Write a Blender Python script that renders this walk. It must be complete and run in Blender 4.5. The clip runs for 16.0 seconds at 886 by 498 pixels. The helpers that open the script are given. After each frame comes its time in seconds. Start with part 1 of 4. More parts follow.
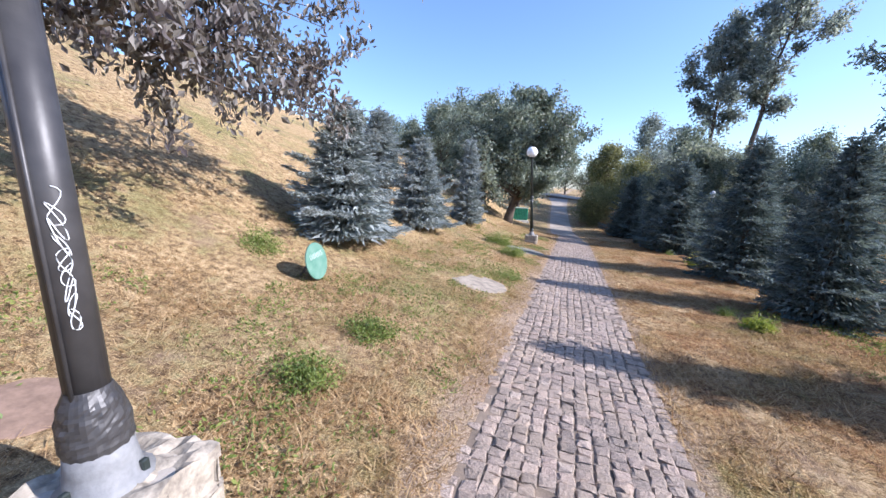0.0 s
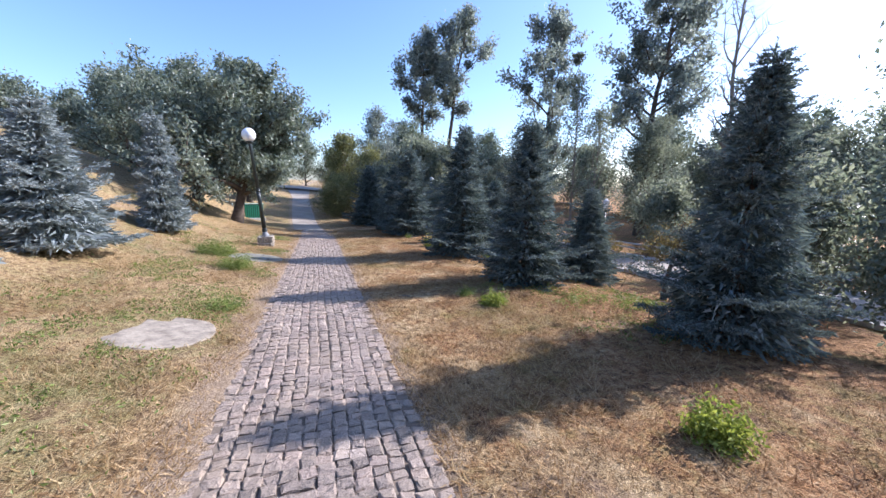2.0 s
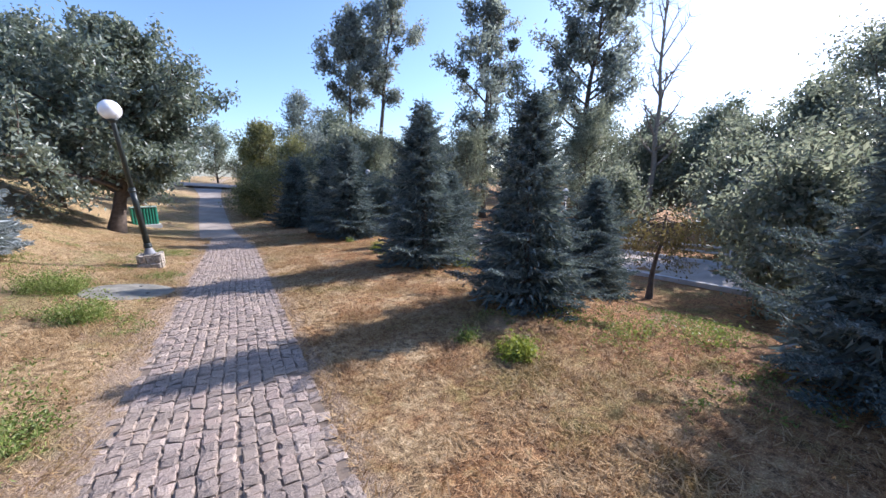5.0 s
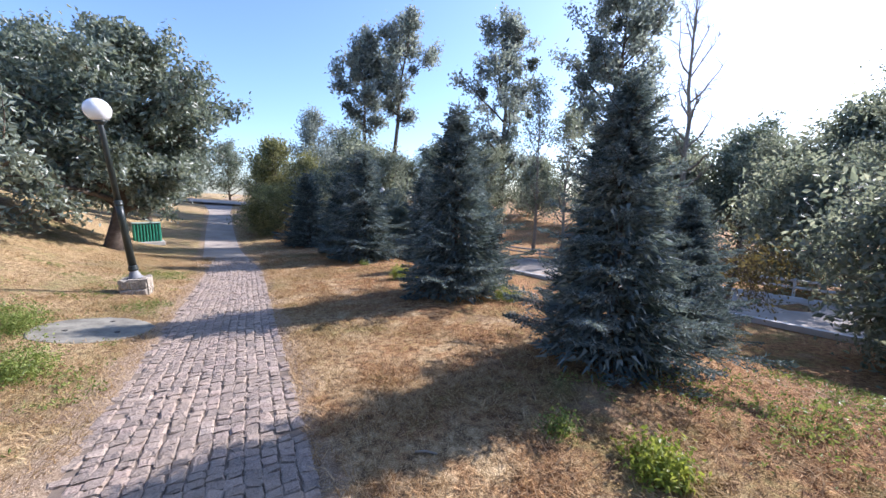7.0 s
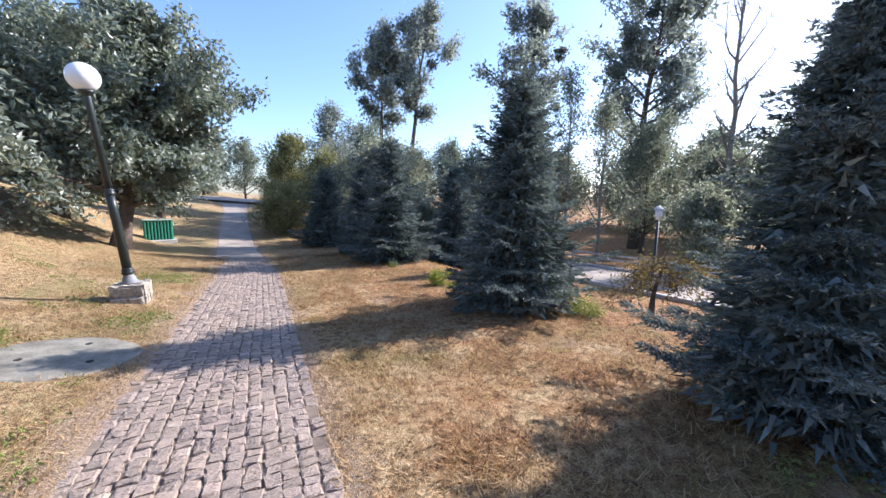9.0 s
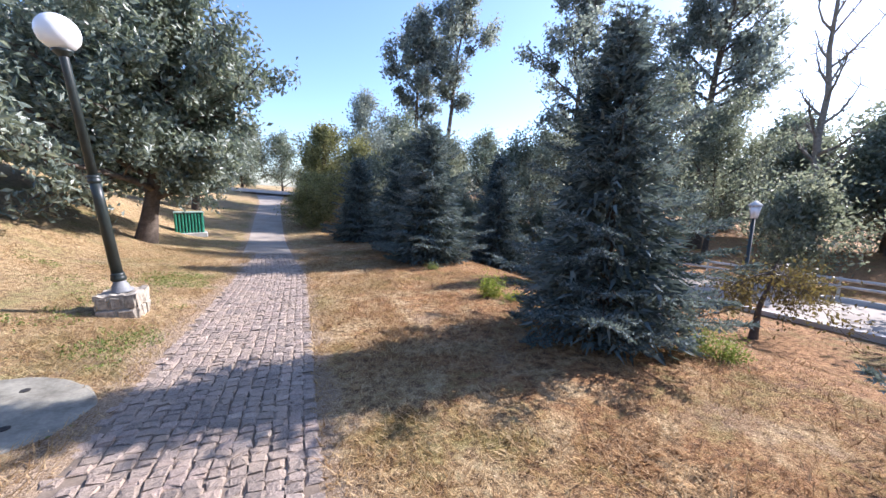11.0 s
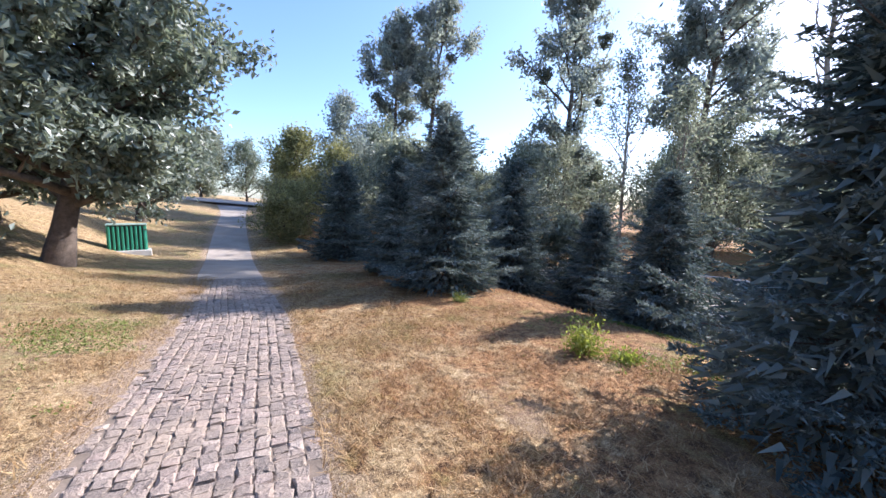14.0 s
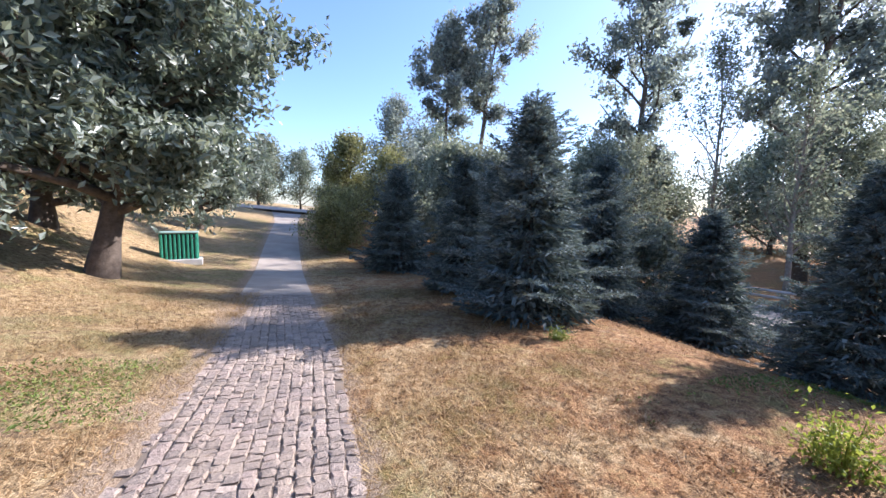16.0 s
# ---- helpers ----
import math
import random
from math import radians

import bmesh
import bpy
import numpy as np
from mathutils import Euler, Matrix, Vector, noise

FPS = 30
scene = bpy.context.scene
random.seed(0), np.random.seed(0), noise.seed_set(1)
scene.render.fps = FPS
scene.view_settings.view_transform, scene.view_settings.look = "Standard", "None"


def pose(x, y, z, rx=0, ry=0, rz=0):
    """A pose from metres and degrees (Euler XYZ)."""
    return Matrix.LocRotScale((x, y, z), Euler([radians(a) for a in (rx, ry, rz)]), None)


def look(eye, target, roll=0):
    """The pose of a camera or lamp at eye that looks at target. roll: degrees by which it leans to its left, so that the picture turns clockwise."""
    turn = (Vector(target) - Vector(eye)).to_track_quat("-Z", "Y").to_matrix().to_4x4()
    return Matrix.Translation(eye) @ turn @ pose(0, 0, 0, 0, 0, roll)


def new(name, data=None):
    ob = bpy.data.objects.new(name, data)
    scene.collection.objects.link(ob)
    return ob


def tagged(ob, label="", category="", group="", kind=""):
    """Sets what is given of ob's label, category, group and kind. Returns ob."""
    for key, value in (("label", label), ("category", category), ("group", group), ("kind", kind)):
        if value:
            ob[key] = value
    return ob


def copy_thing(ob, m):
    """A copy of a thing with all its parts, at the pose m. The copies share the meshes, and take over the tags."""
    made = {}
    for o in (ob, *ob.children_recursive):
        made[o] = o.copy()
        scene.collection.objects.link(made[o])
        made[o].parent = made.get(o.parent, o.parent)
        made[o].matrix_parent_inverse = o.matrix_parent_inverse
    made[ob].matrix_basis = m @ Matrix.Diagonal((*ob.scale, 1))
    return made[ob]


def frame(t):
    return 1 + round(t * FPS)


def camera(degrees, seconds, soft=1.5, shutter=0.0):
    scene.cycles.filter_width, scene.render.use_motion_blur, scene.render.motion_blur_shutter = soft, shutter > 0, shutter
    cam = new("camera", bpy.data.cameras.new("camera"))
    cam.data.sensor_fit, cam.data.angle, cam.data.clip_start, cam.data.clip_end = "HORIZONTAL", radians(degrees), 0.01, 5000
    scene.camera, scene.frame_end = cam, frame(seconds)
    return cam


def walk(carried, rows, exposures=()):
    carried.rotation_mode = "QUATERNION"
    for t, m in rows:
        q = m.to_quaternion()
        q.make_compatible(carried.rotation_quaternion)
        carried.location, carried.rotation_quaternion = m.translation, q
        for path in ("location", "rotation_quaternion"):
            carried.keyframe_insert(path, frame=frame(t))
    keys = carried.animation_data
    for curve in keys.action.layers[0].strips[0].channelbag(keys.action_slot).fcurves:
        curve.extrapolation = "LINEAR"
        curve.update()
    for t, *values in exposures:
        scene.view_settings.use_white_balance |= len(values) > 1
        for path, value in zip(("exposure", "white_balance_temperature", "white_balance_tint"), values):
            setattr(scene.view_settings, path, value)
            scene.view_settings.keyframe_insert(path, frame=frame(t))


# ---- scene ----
cam = camera(101.2, 16.0)
PATH = [
    (0, (-0.265, -0.201, 2.271), (-0.908, 1.657, 1.907), 3.26),
    (0.5, (-0.168, 0.184, 2.289), (-0.798, 2.056, 1.978), -0.52),
    (1, (-0.179, 0.545, 2.269), (-0.449, 2.499, 1.945), 1.14),
    (1.5, (-0.124, 0.873, 2.284), (-0.225, 2.836, 1.917), 1.48),
    (2, (-0.007, 1.347, 2.222), (0.634, 3.208, 1.865), 1.21),
    (2.5, (0.030, 1.739, 2.170), (1.209, 3.327, 1.876), 2.12),
    (3, (0.054, 2.136, 2.197), (1.099, 3.816, 1.900), 2.44),
    (3.5, (0.146, 2.564, 2.178), (1.083, 4.307, 1.894), 0.75),
    (3.7, (0.138, 2.695, 2.175), (1.038, 4.453, 1.863), 1.03),
    (5.8, (0.330, 4.275, 2.127), (1.327, 5.962, 1.727), -0.74),
    (6, (0.402, 4.415, 2.099), (1.354, 6.136, 1.732), -1.95),
    (6.5, (0.436, 4.724, 2.101), (1.440, 6.417, 1.750), -1.46),
    (7, (0.350, 5.120, 2.065), (1.289, 6.864, 1.785), 0.78),
    (7.5, (0.332, 5.523, 2.025), (1.073, 7.369, 1.816), -0.26),
    (8, (0.341, 5.911, 2.035), (1.069, 7.748, 1.729), 0.12),
    (8.2, (0.297, 6.083, 2.003), (1.084, 7.902, 1.735), 0.92),
    (10.3, (0.569, 7.615, 1.825), (1.485, 9.365, 1.512), 0.77),
    (10.5, (0.608, 7.784, 1.832), (1.481, 9.555, 1.512), -0.14),
    (11, (0.599, 8.187, 1.823), (1.321, 10.025, 1.504), 1.02),
    (11.5, (0.596, 8.611, 1.809), (1.225, 10.485, 1.508), 1.66),
    (12, (0.586, 9.039, 1.789), (0.978, 10.989, 1.575), 1.85),
    (12.5, (0.476, 9.461, 1.750), (0.822, 11.419, 1.530), 4.61),
    (13, (0.403, 9.828, 1.756), (0.533, 11.795, 1.419), 3.13),
    (13.5, (0.431, 10.312, 1.741), (0.941, 12.236, 1.541), 1.14),
    (14, (0.364, 10.774, 1.680), (1.240, 12.555, 1.433), 1.47),
    (14.5, (0.373, 11.188, 1.673), (1.181, 13.006, 1.472), 1.78),
    (15, (0.415, 11.609, 1.679), (1.226, 13.423, 1.449), 2.61),
    (15.5, (0.345, 12.048, 1.669), (1.140, 13.869, 1.440), 2.48),
    (16, (0.407, 12.469, 1.641), (1.061, 14.347, 1.427), 1.35),
]
walk(cam, [(t, look(eye, target, roll)) for t, eye, target, roll in PATH], [(0.0, 0.94, 5680, 19), (1.5, 0.86, 5550, 18), (2.4, 0.97, 5700, 20), (3.5, 0.78, 5700, 20), (6.5, 0.96, 5760, 20), (8.0, 1.02, 5850, 19), (11.5, 1.18, 5850, 20), (12.5, 1.2, 5780, 19), (16.0, 1.2, 5820, 20)])

# ---- sky and sun ----
SUN_WAY = Vector((1.0, 0.07, 0.62)).normalized()
world = bpy.data.worlds.new("world")
scene.world = world
world.use_nodes = True
sky = world.node_tree.nodes.new("ShaderNodeTexSky")
sky.sky_type, sky.sun_disc = "NISHITA", False
sky.sun_elevation = math.asin(SUN_WAY.z)
sky.sun_rotation = math.atan2(SUN_WAY.x, SUN_WAY.y)
sky.air_density, sky.dust_density, sky.ozone_density = 1.0, 0.8, 3.6
back = world.node_tree.nodes["Background"]
back.inputs["Strength"].default_value = 0.145
world.node_tree.links.new(sky.outputs[0], back.inputs["Color"])
sun = new("sun", bpy.data.lights.new("sun", "SUN"))
sun.data.energy, sun.data.angle, sun.data.color = 5.0, radians(0.55), (1.0, 0.94, 0.85)
sun.matrix_world = look(SUN_WAY * 60, (0, 0, 0))


# ---- materials ----
class Shader:
    """A node material in the making."""

    def __init__(self, name, rough=0.8, metal=0.0):
        self.mat = bpy.data.materials.new(name)
        self.mat.use_nodes = True
        self.tree = self.mat.node_tree
        self.bsdf = self.tree.nodes["Principled BSDF"]
        self.bsdf.inputs["Roughness"].default_value = rough
        self.bsdf.inputs["Metallic"].default_value = metal

    def node(self, kind, **values):
        n = self.tree.nodes.new(kind)
        for key, value in values.items():
            if key in ("operation", "data_type", "blend_type", "feature"):
                if key == "operation":
                    n.operation = value
                elif key == "data_type":
                    n.data_type = value
                elif key == "blend_type":
                    n.blend_type = value
                else:
                    n.feature = value
            else:
                n.inputs[key].default_value = value
        return n

    def link(self, a, b):
        self.tree.links.new(a, b)
        return b

    def noise(self, scale, detail=3.0, rough=0.55, stretch=None):
        n = self.node("ShaderNodeTexNoise", Scale=scale, Detail=detail, Roughness=rough)
        where = self.node("ShaderNodeNewGeometry").outputs["Position"]
        if stretch:
            m = self.tree.nodes.new("ShaderNodeMapping")
            m.inputs["Scale"].default_value = stretch
            self.link(where, m.inputs["Vector"])
            where = m.outputs[0]
        self.link(where, n.inputs["Vector"])
        return n.outputs["Fac"]

    def ramp(self, fac, stops):
        r = self.tree.nodes.new("ShaderNodeValToRGB")
        while len(r.color_ramp.elements) < len(stops):
            r.color_ramp.elements.new(0.5)
        for e, (at, c) in zip(r.color_ramp.elements, stops):
            e.position = at
            e.color = (*c, 1) if len(c) == 3 else c
        self.link(fac, r.inputs["Fac"])
        return r.outputs["Color"]

    def mix(self, fac, a, b, how="MIX"):
        m = self.tree.nodes.new("ShaderNodeMix")
        m.data_type, m.blend_type = "RGBA", how
        for value, socket in ((fac, m.inputs[0]), (a, m.inputs[6]), (b, m.inputs[7])):
            if isinstance(value, (int, float)):
                socket.default_value = value
            elif isinstance(value, tuple):
                socket.default_value = (*value, 1)
            else:
                self.link(value, socket)
        return m.outputs[2]

    def math(self, how, a, b=0.0):
        m = self.tree.nodes.new("ShaderNodeMath")
        m.operation = how
        for value, socket in ((a, m.inputs[0]), (b, m.inputs[1])):
            if isinstance(value, (int, float)):
                socket.default_value = value
            else:
                self.link(value, socket)
        return m.outputs[0]

    def random(self, islands=True):
        if islands:
            return self.node("ShaderNodeNewGeometry").outputs["Random Per Island"]
        return self.node("ShaderNodeObjectInfo").outputs["Random"]

    def colour(self, value):
        if isinstance(value, tuple):
            self.bsdf.inputs["Base Color"].default_value = (*value, 1)
        else:
            self.link(value, self.bsdf.inputs["Base Color"])
        return self

    def bump(self, height, strength=0.4, distance=0.01):
        b = self.node("ShaderNodeBump", Strength=strength, Distance=distance)
        self.link(height, b.inputs["Height"])
        self.link(b.outputs[0], self.bsdf.inputs["Normal"])
        return self

    def leafy(self, colour, share=0.35, tint=(1.0, 1.0, 0.8)):
        """Light shines through, as through a thin leaf."""
        t = self.tree.nodes.new("ShaderNodeBsdfTranslucent")
        self.link(self.mix(1.0, colour, tint, "MULTIPLY"), t.inputs["Color"])
        m = self.tree.nodes.new("ShaderNodeMixShader")
        m.inputs[0].default_value = share
        self.link(self.bsdf.outputs[0], m.inputs[1])
        self.link(t.outputs[0], m.inputs[2])
        self.link(m.outputs[0], self.tree.nodes["Material Output"].inputs["Surface"])
        return self


def plain(name, dark, light, scale=6.0, rough=0.8, metal=0.0, bump=0.3, fine=60.0):
    s = Shader(name, rough, metal)
    broad, grain = s.noise(scale, 4), s.noise(fine, 3)
    c = s.ramp(broad, [(0.3, dark), (0.7, light)])
    c = s.mix(0.25, c, s.ramp(grain, [(0.35, dark), (0.65, light)]))
    return s.colour(c).bump(grain, bump, 0.006).mat


def leaf_material(name, stops, share=0.35, rough=0.5, gloss=0.4):
    s = Shader(name, rough)
    s.bsdf.inputs["Specular IOR Level"].default_value = gloss
    c = s.ramp(s.random(), stops)
    c = s.mix(0.3, c, s.ramp(s.noise(1.3, 2), [(0.35, stops[0][1]), (0.65, stops[-1][1])]))
    return s.colour(c).leafy(c, share).mat


def turf(name, blades):
    """Parched lawn: straw, brown thatch, bare dust by the path and green patches, by place."""
    s = Shader(name, 0.9)
    s.bsdf.inputs["Specular IOR Level"].default_value = 0.15
    xyz = s.tree.nodes.new("ShaderNodeSeparateXYZ")
    s.link(s.node("ShaderNodeNewGeometry").outputs["Position"], xyz.inputs[0])
    x = xyz.outputs["X"]
    broad, mid = s.noise(0.55, 4), s.noise(2.6, 4)
    fine = s.math("MAXIMUM", s.noise(1.0, 3, 0.6, (190, 26, 30)), s.math("MAXIMUM", s.noise(1.0, 3, 0.6, (24, 170, 30)), s.noise(75, 3)))
    fine = s.math("SUBTRACT", fine, 0.08)
    small = s.noise(11, 4, 0.65)
    # darkest fine stops put the shade down between the blades into the colour
    straw = s.mix(0.5, s.ramp(fine, [(0.43, (0.07, 0.042, 0.024)), (0.52, (0.39, 0.26, 0.125)), (0.63, (0.88, 0.68, 0.40))]),
                  s.ramp(small, [(0.38, (0.12, 0.075, 0.042)), (0.5, (0.45, 0.31, 0.15)), (0.63, (0.78, 0.58, 0.33))]))
    thatch = s.mix(0.5, s.ramp(fine, [(0.43, (0.05, 0.028, 0.017)), (0.52, (0.33, 0.16, 0.065)), (0.63, (0.78, 0.45, 0.21))]),
                   s.ramp(small, [(0.38, (0.09, 0.05, 0.03)), (0.5, (0.37, 0.185, 0.078)), (0.63, (0.66, 0.38, 0.17))]))
    green = s.ramp(fine, [(0.42, (0.055, 0.075, 0.018)), (0.52, (0.18, 0.20, 0.06)), (0.63, (0.42, 0.40, 0.16))])
    side = s.math("ADD", s.math("MULTIPLY", x, 0.09), s.math("MULTIPLY", s.math("SUBTRACT", mid, 0.5), 1.6))
    c = s.mix(s.ramp(side, [(0.02, (0, 0, 0)), (0.3, (0.9, 0.9, 0.9))]), straw, thatch)
    patch = s.math("ADD", s.math("ADD", s.math("MULTIPLY", broad, 0.4), s.math("MULTIPLY", mid, 0.3)), s.math("MULTIPLY", small, 0.3))
    left = s.math("MINIMUM", s.math("MAXIMUM", s.math("MULTIPLY", s.math("ADD", x, 0.5), -0.6), 0.0), 1.0)
    patch = s.math("ADD", patch, s.math("MULTIPLY", left, 0.012))
    c = s.mix(s.ramp(patch, [(0.5, (0, 0, 0)), (0.6, (0.6, 0.6, 0.6))]), c, green)
    if blades:
        c = s.mix(0.38, c, s.ramp(s.random(), [(0.1, (0.12, 0.06, 0.025)), (0.4, (0.48, 0.28, 0.12)), (0.85, (0.95, 0.72, 0.42))]))
        return s.colour(c).leafy(c, 0.4, (1.0, 0.95, 0.8)).mat
    along = s.math("MAXIMUM", s.math("SUBTRACT", xyz.outputs["Y"], 17.0), 0.0)
    drift = s.math("MULTIPLY", s.math("SUBTRACT", 1.0, s.math("EXPONENT", s.math("DIVIDE", along, -26.0))), 2.6)
    far = s.math("ABSOLUTE", s.math("ADD", s.math("ADD", x, drift), 0.11))
    edge = s.math("ADD", far, s.math("MULTIPLY", s.math("SUBTRACT", mid, 0.5), 0.55))
    dust = s.ramp(fine, [(0.42, (0.26, 0.18, 0.115)), (0.62, (0.56, 0.43, 0.30))])
    c = s.mix(s.ramp(edge, [(0.82, (0.9, 0.9, 0.9)), (1.08, (0, 0, 0))]), c, dust)
    bare = s.ramp(s.math("SUBTRACT", s.noise(1.1, 5), s.math("MULTIPLY", mid, 0.15)), [(0.52, (0, 0, 0)), (0.6, (0.5, 0.5, 0.5))])
    c = s.mix(bare, c, s.ramp(fine, [(0.3, (0.24, 0.15, 0.09)), (0.7, (0.42, 0.30, 0.21))]))
    return s.colour(c).bump(s.math("ADD", fine, small), 1.0, 0.03).mat


TURF, BLADE = turf("parched_lawn", False), turf("grass_blade", True)
s = Shader("sett_granite", 0.62)
tone = s.ramp(s.random(), [(0.0, (0.16, 0.125, 0.10)), (0.3, (0.28, 0.215, 0.17)), (0.65, (0.37, 0.28, 0.22)), (0.88, (0.45, 0.32, 0.25)), (1.0, (0.58, 0.46, 0.36))])
tone = s.mix(0.45, tone, s.ramp(s.noise(95, 4, 0.7), [(0.38, (0.085, 0.065, 0.05)), (0.62, (0.52, 0.42, 0.33))]))
dusty = s.mix(s.ramp(s.noise(2.3, 5, 0.65), [(0.42, (0, 0, 0)), (0.68, (0.7, 0.7, 0.7))]), tone, (0.42, 0.32, 0.225))
SETT = s.colour(dusty).bump(s.noise(42, 5, 0.7), 1.0, 0.02).mat
s = Shader("sett_granite_single", 0.62)
tone = s.ramp(s.random(False), [(0.0, (0.16, 0.125, 0.10)), (0.3, (0.28, 0.215, 0.17)), (0.65, (0.37, 0.28, 0.22)), (0.88, (0.45, 0.32, 0.25)), (1.0, (0.58, 0.46, 0.36))])
tone = s.mix(0.45, tone, s.ramp(s.noise(95, 4, 0.7), [(0.38, (0.085, 0.065, 0.05)), (0.62, (0.52, 0.42, 0.33))]))
dusty = s.mix(s.ramp(s.noise(2.3, 5, 0.65), [(0.42, (0, 0, 0)), (0.68, (0.7, 0.7, 0.7))]), tone, (0.42, 0.32, 0.225))
SETT_ONE = s.colour(dusty).bump(s.noise(42, 5, 0.7), 1.0, 0.02).mat
BED = plain("joint_sand", (0.10, 0.075, 0.055), (0.27, 0.205, 0.145), 5, 0.95, fine=80)
ASPHALT = plain("worn_asphalt", (0.28, 0.235, 0.19), (0.46, 0.39, 0.315), 1.2, 0.9, fine=90)
KERB = plain("kerb_concrete", (0.40, 0.38, 0.35), (0.62, 0.60, 0.56), 3, 0.85)
CONCRETE = plain("slab_concrete", (0.11, 0.10, 0.075), (0.30, 0.28, 0.22), 5, 0.9, bump=0.5, fine=35)
OLD_CONCRETE = plain("weathered_concrete", (0.16, 0.13, 0.10), (0.42, 0.355, 0.27), 9, 0.95, bump=0.8, fine=30)
EARTHY = plain("earth_stained_concrete", (0.12, 0.075, 0.05), (0.30, 0.20, 0.14), 7, 0.95, bump=0.8, fine=30)
HOLE_SHADE = plain("dark_hole", (0.015, 0.013, 0.012), (0.03, 0.028, 0.025), 9, 0.9)
BARK = plain("grey_brown_bark", (0.055, 0.04, 0.03), (0.15, 0.115, 0.085), 9, 0.95, bump=0.9, fine=28)
PALE_BARK = plain("pale_bark", (0.16, 0.13, 0.10), (0.32, 0.27, 0.21), 8, 0.95, bump=0.8, fine=25)
POLE = plain("pole_paint_dark_green", (0.012, 0.018, 0.015), (0.028, 0.036, 0.032), 8, 0.42, bump=0.08)
WRAP = plain("black_wrap", (0.030, 0.028, 0.028), (0.055, 0.052, 0.05), 5, 0.45, bump=0.2, fine=20)
STEEL = plain("grey_primer", (0.13, 0.13, 0.13), (0.26, 0.26, 0.255), 6, 0.6, bump=0.2)
RUBBLE = plain("pedestal_stone", (0.15, 0.125, 0.095), (0.48, 0.42, 0.33), 17, 0.9, bump=0.8, fine=50)
MORTAR = plain("pale_mortar", (0.30, 0.26, 0.21), (0.55, 0.49, 0.41), 10, 0.95, bump=0.6)
BIN_GREEN = plain("bin_green_paint", (0.018, 0.20, 0.12), (0.05, 0.32, 0.20), 5, 0.45, bump=0.1)
BIN_DARK = plain("bin_shadow_green", (0.004, 0.035, 0.02), (0.008, 0.06, 0.035), 5, 0.5, bump=0.1)
BIN_RIM = plain("bin_pale_rim", (0.20, 0.34, 0.28), (0.42, 0.52, 0.46), 8, 0.5, bump=0.1)
DISC_GREEN = plain("disc_green_paint", (0.055, 0.17, 0.115), (0.15, 0.26, 0.20), 7, 0.65, bump=0.15)
CHALK = plain("white_marking", (0.7, 0.72, 0.7), (0.82, 0.83, 0.82), 20, 0.8)
s = Shader("opal_globe", 0.25)
s.bsdf.inputs["Subsurface Weight"].default_value = 0.6
s.bsdf.inputs["Subsurface Radius"].default_value = (0.2, 0.2, 0.2)
OPAL = s.colour((0.86, 0.85, 0.82)).mat
SPRUCE_BLUE = leaf_material("blue_spruce_needles", [(0.0, (0.125, 0.155, 0.155)), (0.5, (0.275, 0.315, 0.315)), (1.0, (0.5, 0.535, 0.52))], 0.22, 0.75, 0.2)
SPRUCE_DARK = leaf_material("spruce_needles", [(0.0, (0.03, 0.047, 0.046)), (0.5, (0.095, 0.13, 0.127)), (0.85, (0.21, 0.265, 0.255)), (1.0, (0.38, 0.44, 0.415))], 0.25, 0.75, 0.2)
LEAF_LINDEN = leaf_material("dull_green_leaf", [(0.0, (0.08, 0.112, 0.088)), (0.5, (0.18, 0.22, 0.168)), (1.0, (0.42, 0.455, 0.36))], 0.44, 0.4, 0.7)
LEAF_RED = leaf_material("purple_brown_leaf", [(0.0, (0.08, 0.06, 0.06)), (0.5, (0.15, 0.13, 0.115)), (1.0, (0.3, 0.28, 0.24))], 0.38, 0.45, 0.6)
# haze over the tall far trees is put into these paler leaf tones
LEAF_TALL = leaf_material("grey_green_leaf", [(0.0, (0.130, 0.163, 0.168)), (0.5, (0.247, 0.286, 0.284)), (1.0, (0.442, 0.481, 0.459))], 0.6, 0.45, 0.4)
LEAF_MISTLETOE = leaf_material("mistletoe_leaf", [(0.0, (0.07, 0.09, 0.085)), (0.5, (0.13, 0.155, 0.145)), (1.0, (0.24, 0.27, 0.245))], 0.5, 0.5, 0.3)
LEAF_WARM = leaf_material("yellowing_leaf", [(0.0, (0.12, 0.13, 0.06)), (0.5, (0.24, 0.25, 0.11)), (1.0, (0.46, 0.43, 0.22))], 0.55, 0.45, 0.4)
LEAF_FRESH = leaf_material("fresh_green_leaf", [(0.0, (0.07, 0.11, 0.022)), (0.5, (0.17, 0.245, 0.05)), (1.0, (0.38, 0.42, 0.12))], 0.45, 0.45, 0.4)
LEAF_YELLOW = leaf_material("yellow_green_leaf", [(0.0, (0.13, 0.18, 0.025)), (0.5, (0.26, 0.32, 0.05)), (1.0, (0.44, 0.46, 0.10))], 0.5)
LEAF_DRY = leaf_material("drying_leaf", [(0.0, (0.10, 0.07, 0.025)), (0.5, (0.17, 0.14, 0.05)), (1.0, (0.28, 0.22, 0.09))], 0.4)
# paler and greyer than the leaf: haze beyond the lawn is in the colour
LEAF_MIXED = leaf_material("mixed_green_leaf", [(0.0, (0.102, 0.127, 0.097)), (0.5, (0.217, 0.249, 0.193)), (1.0, (0.433, 0.439, 0.351))], 0.58, 0.45, 0.4)


# ---- helpers ----
def smooth(a, b, v):
    k = min(1.0, max(0.0, (v - a) / (b - a)))
    return k * k * (3 - 2 * k)


def path_mid(y):
    """The path's middle line: straight at first, then drifting to one side."""
    return -0.065 - 2.6 * (1 - math.exp(-max(0.0, y - 17) / 26))


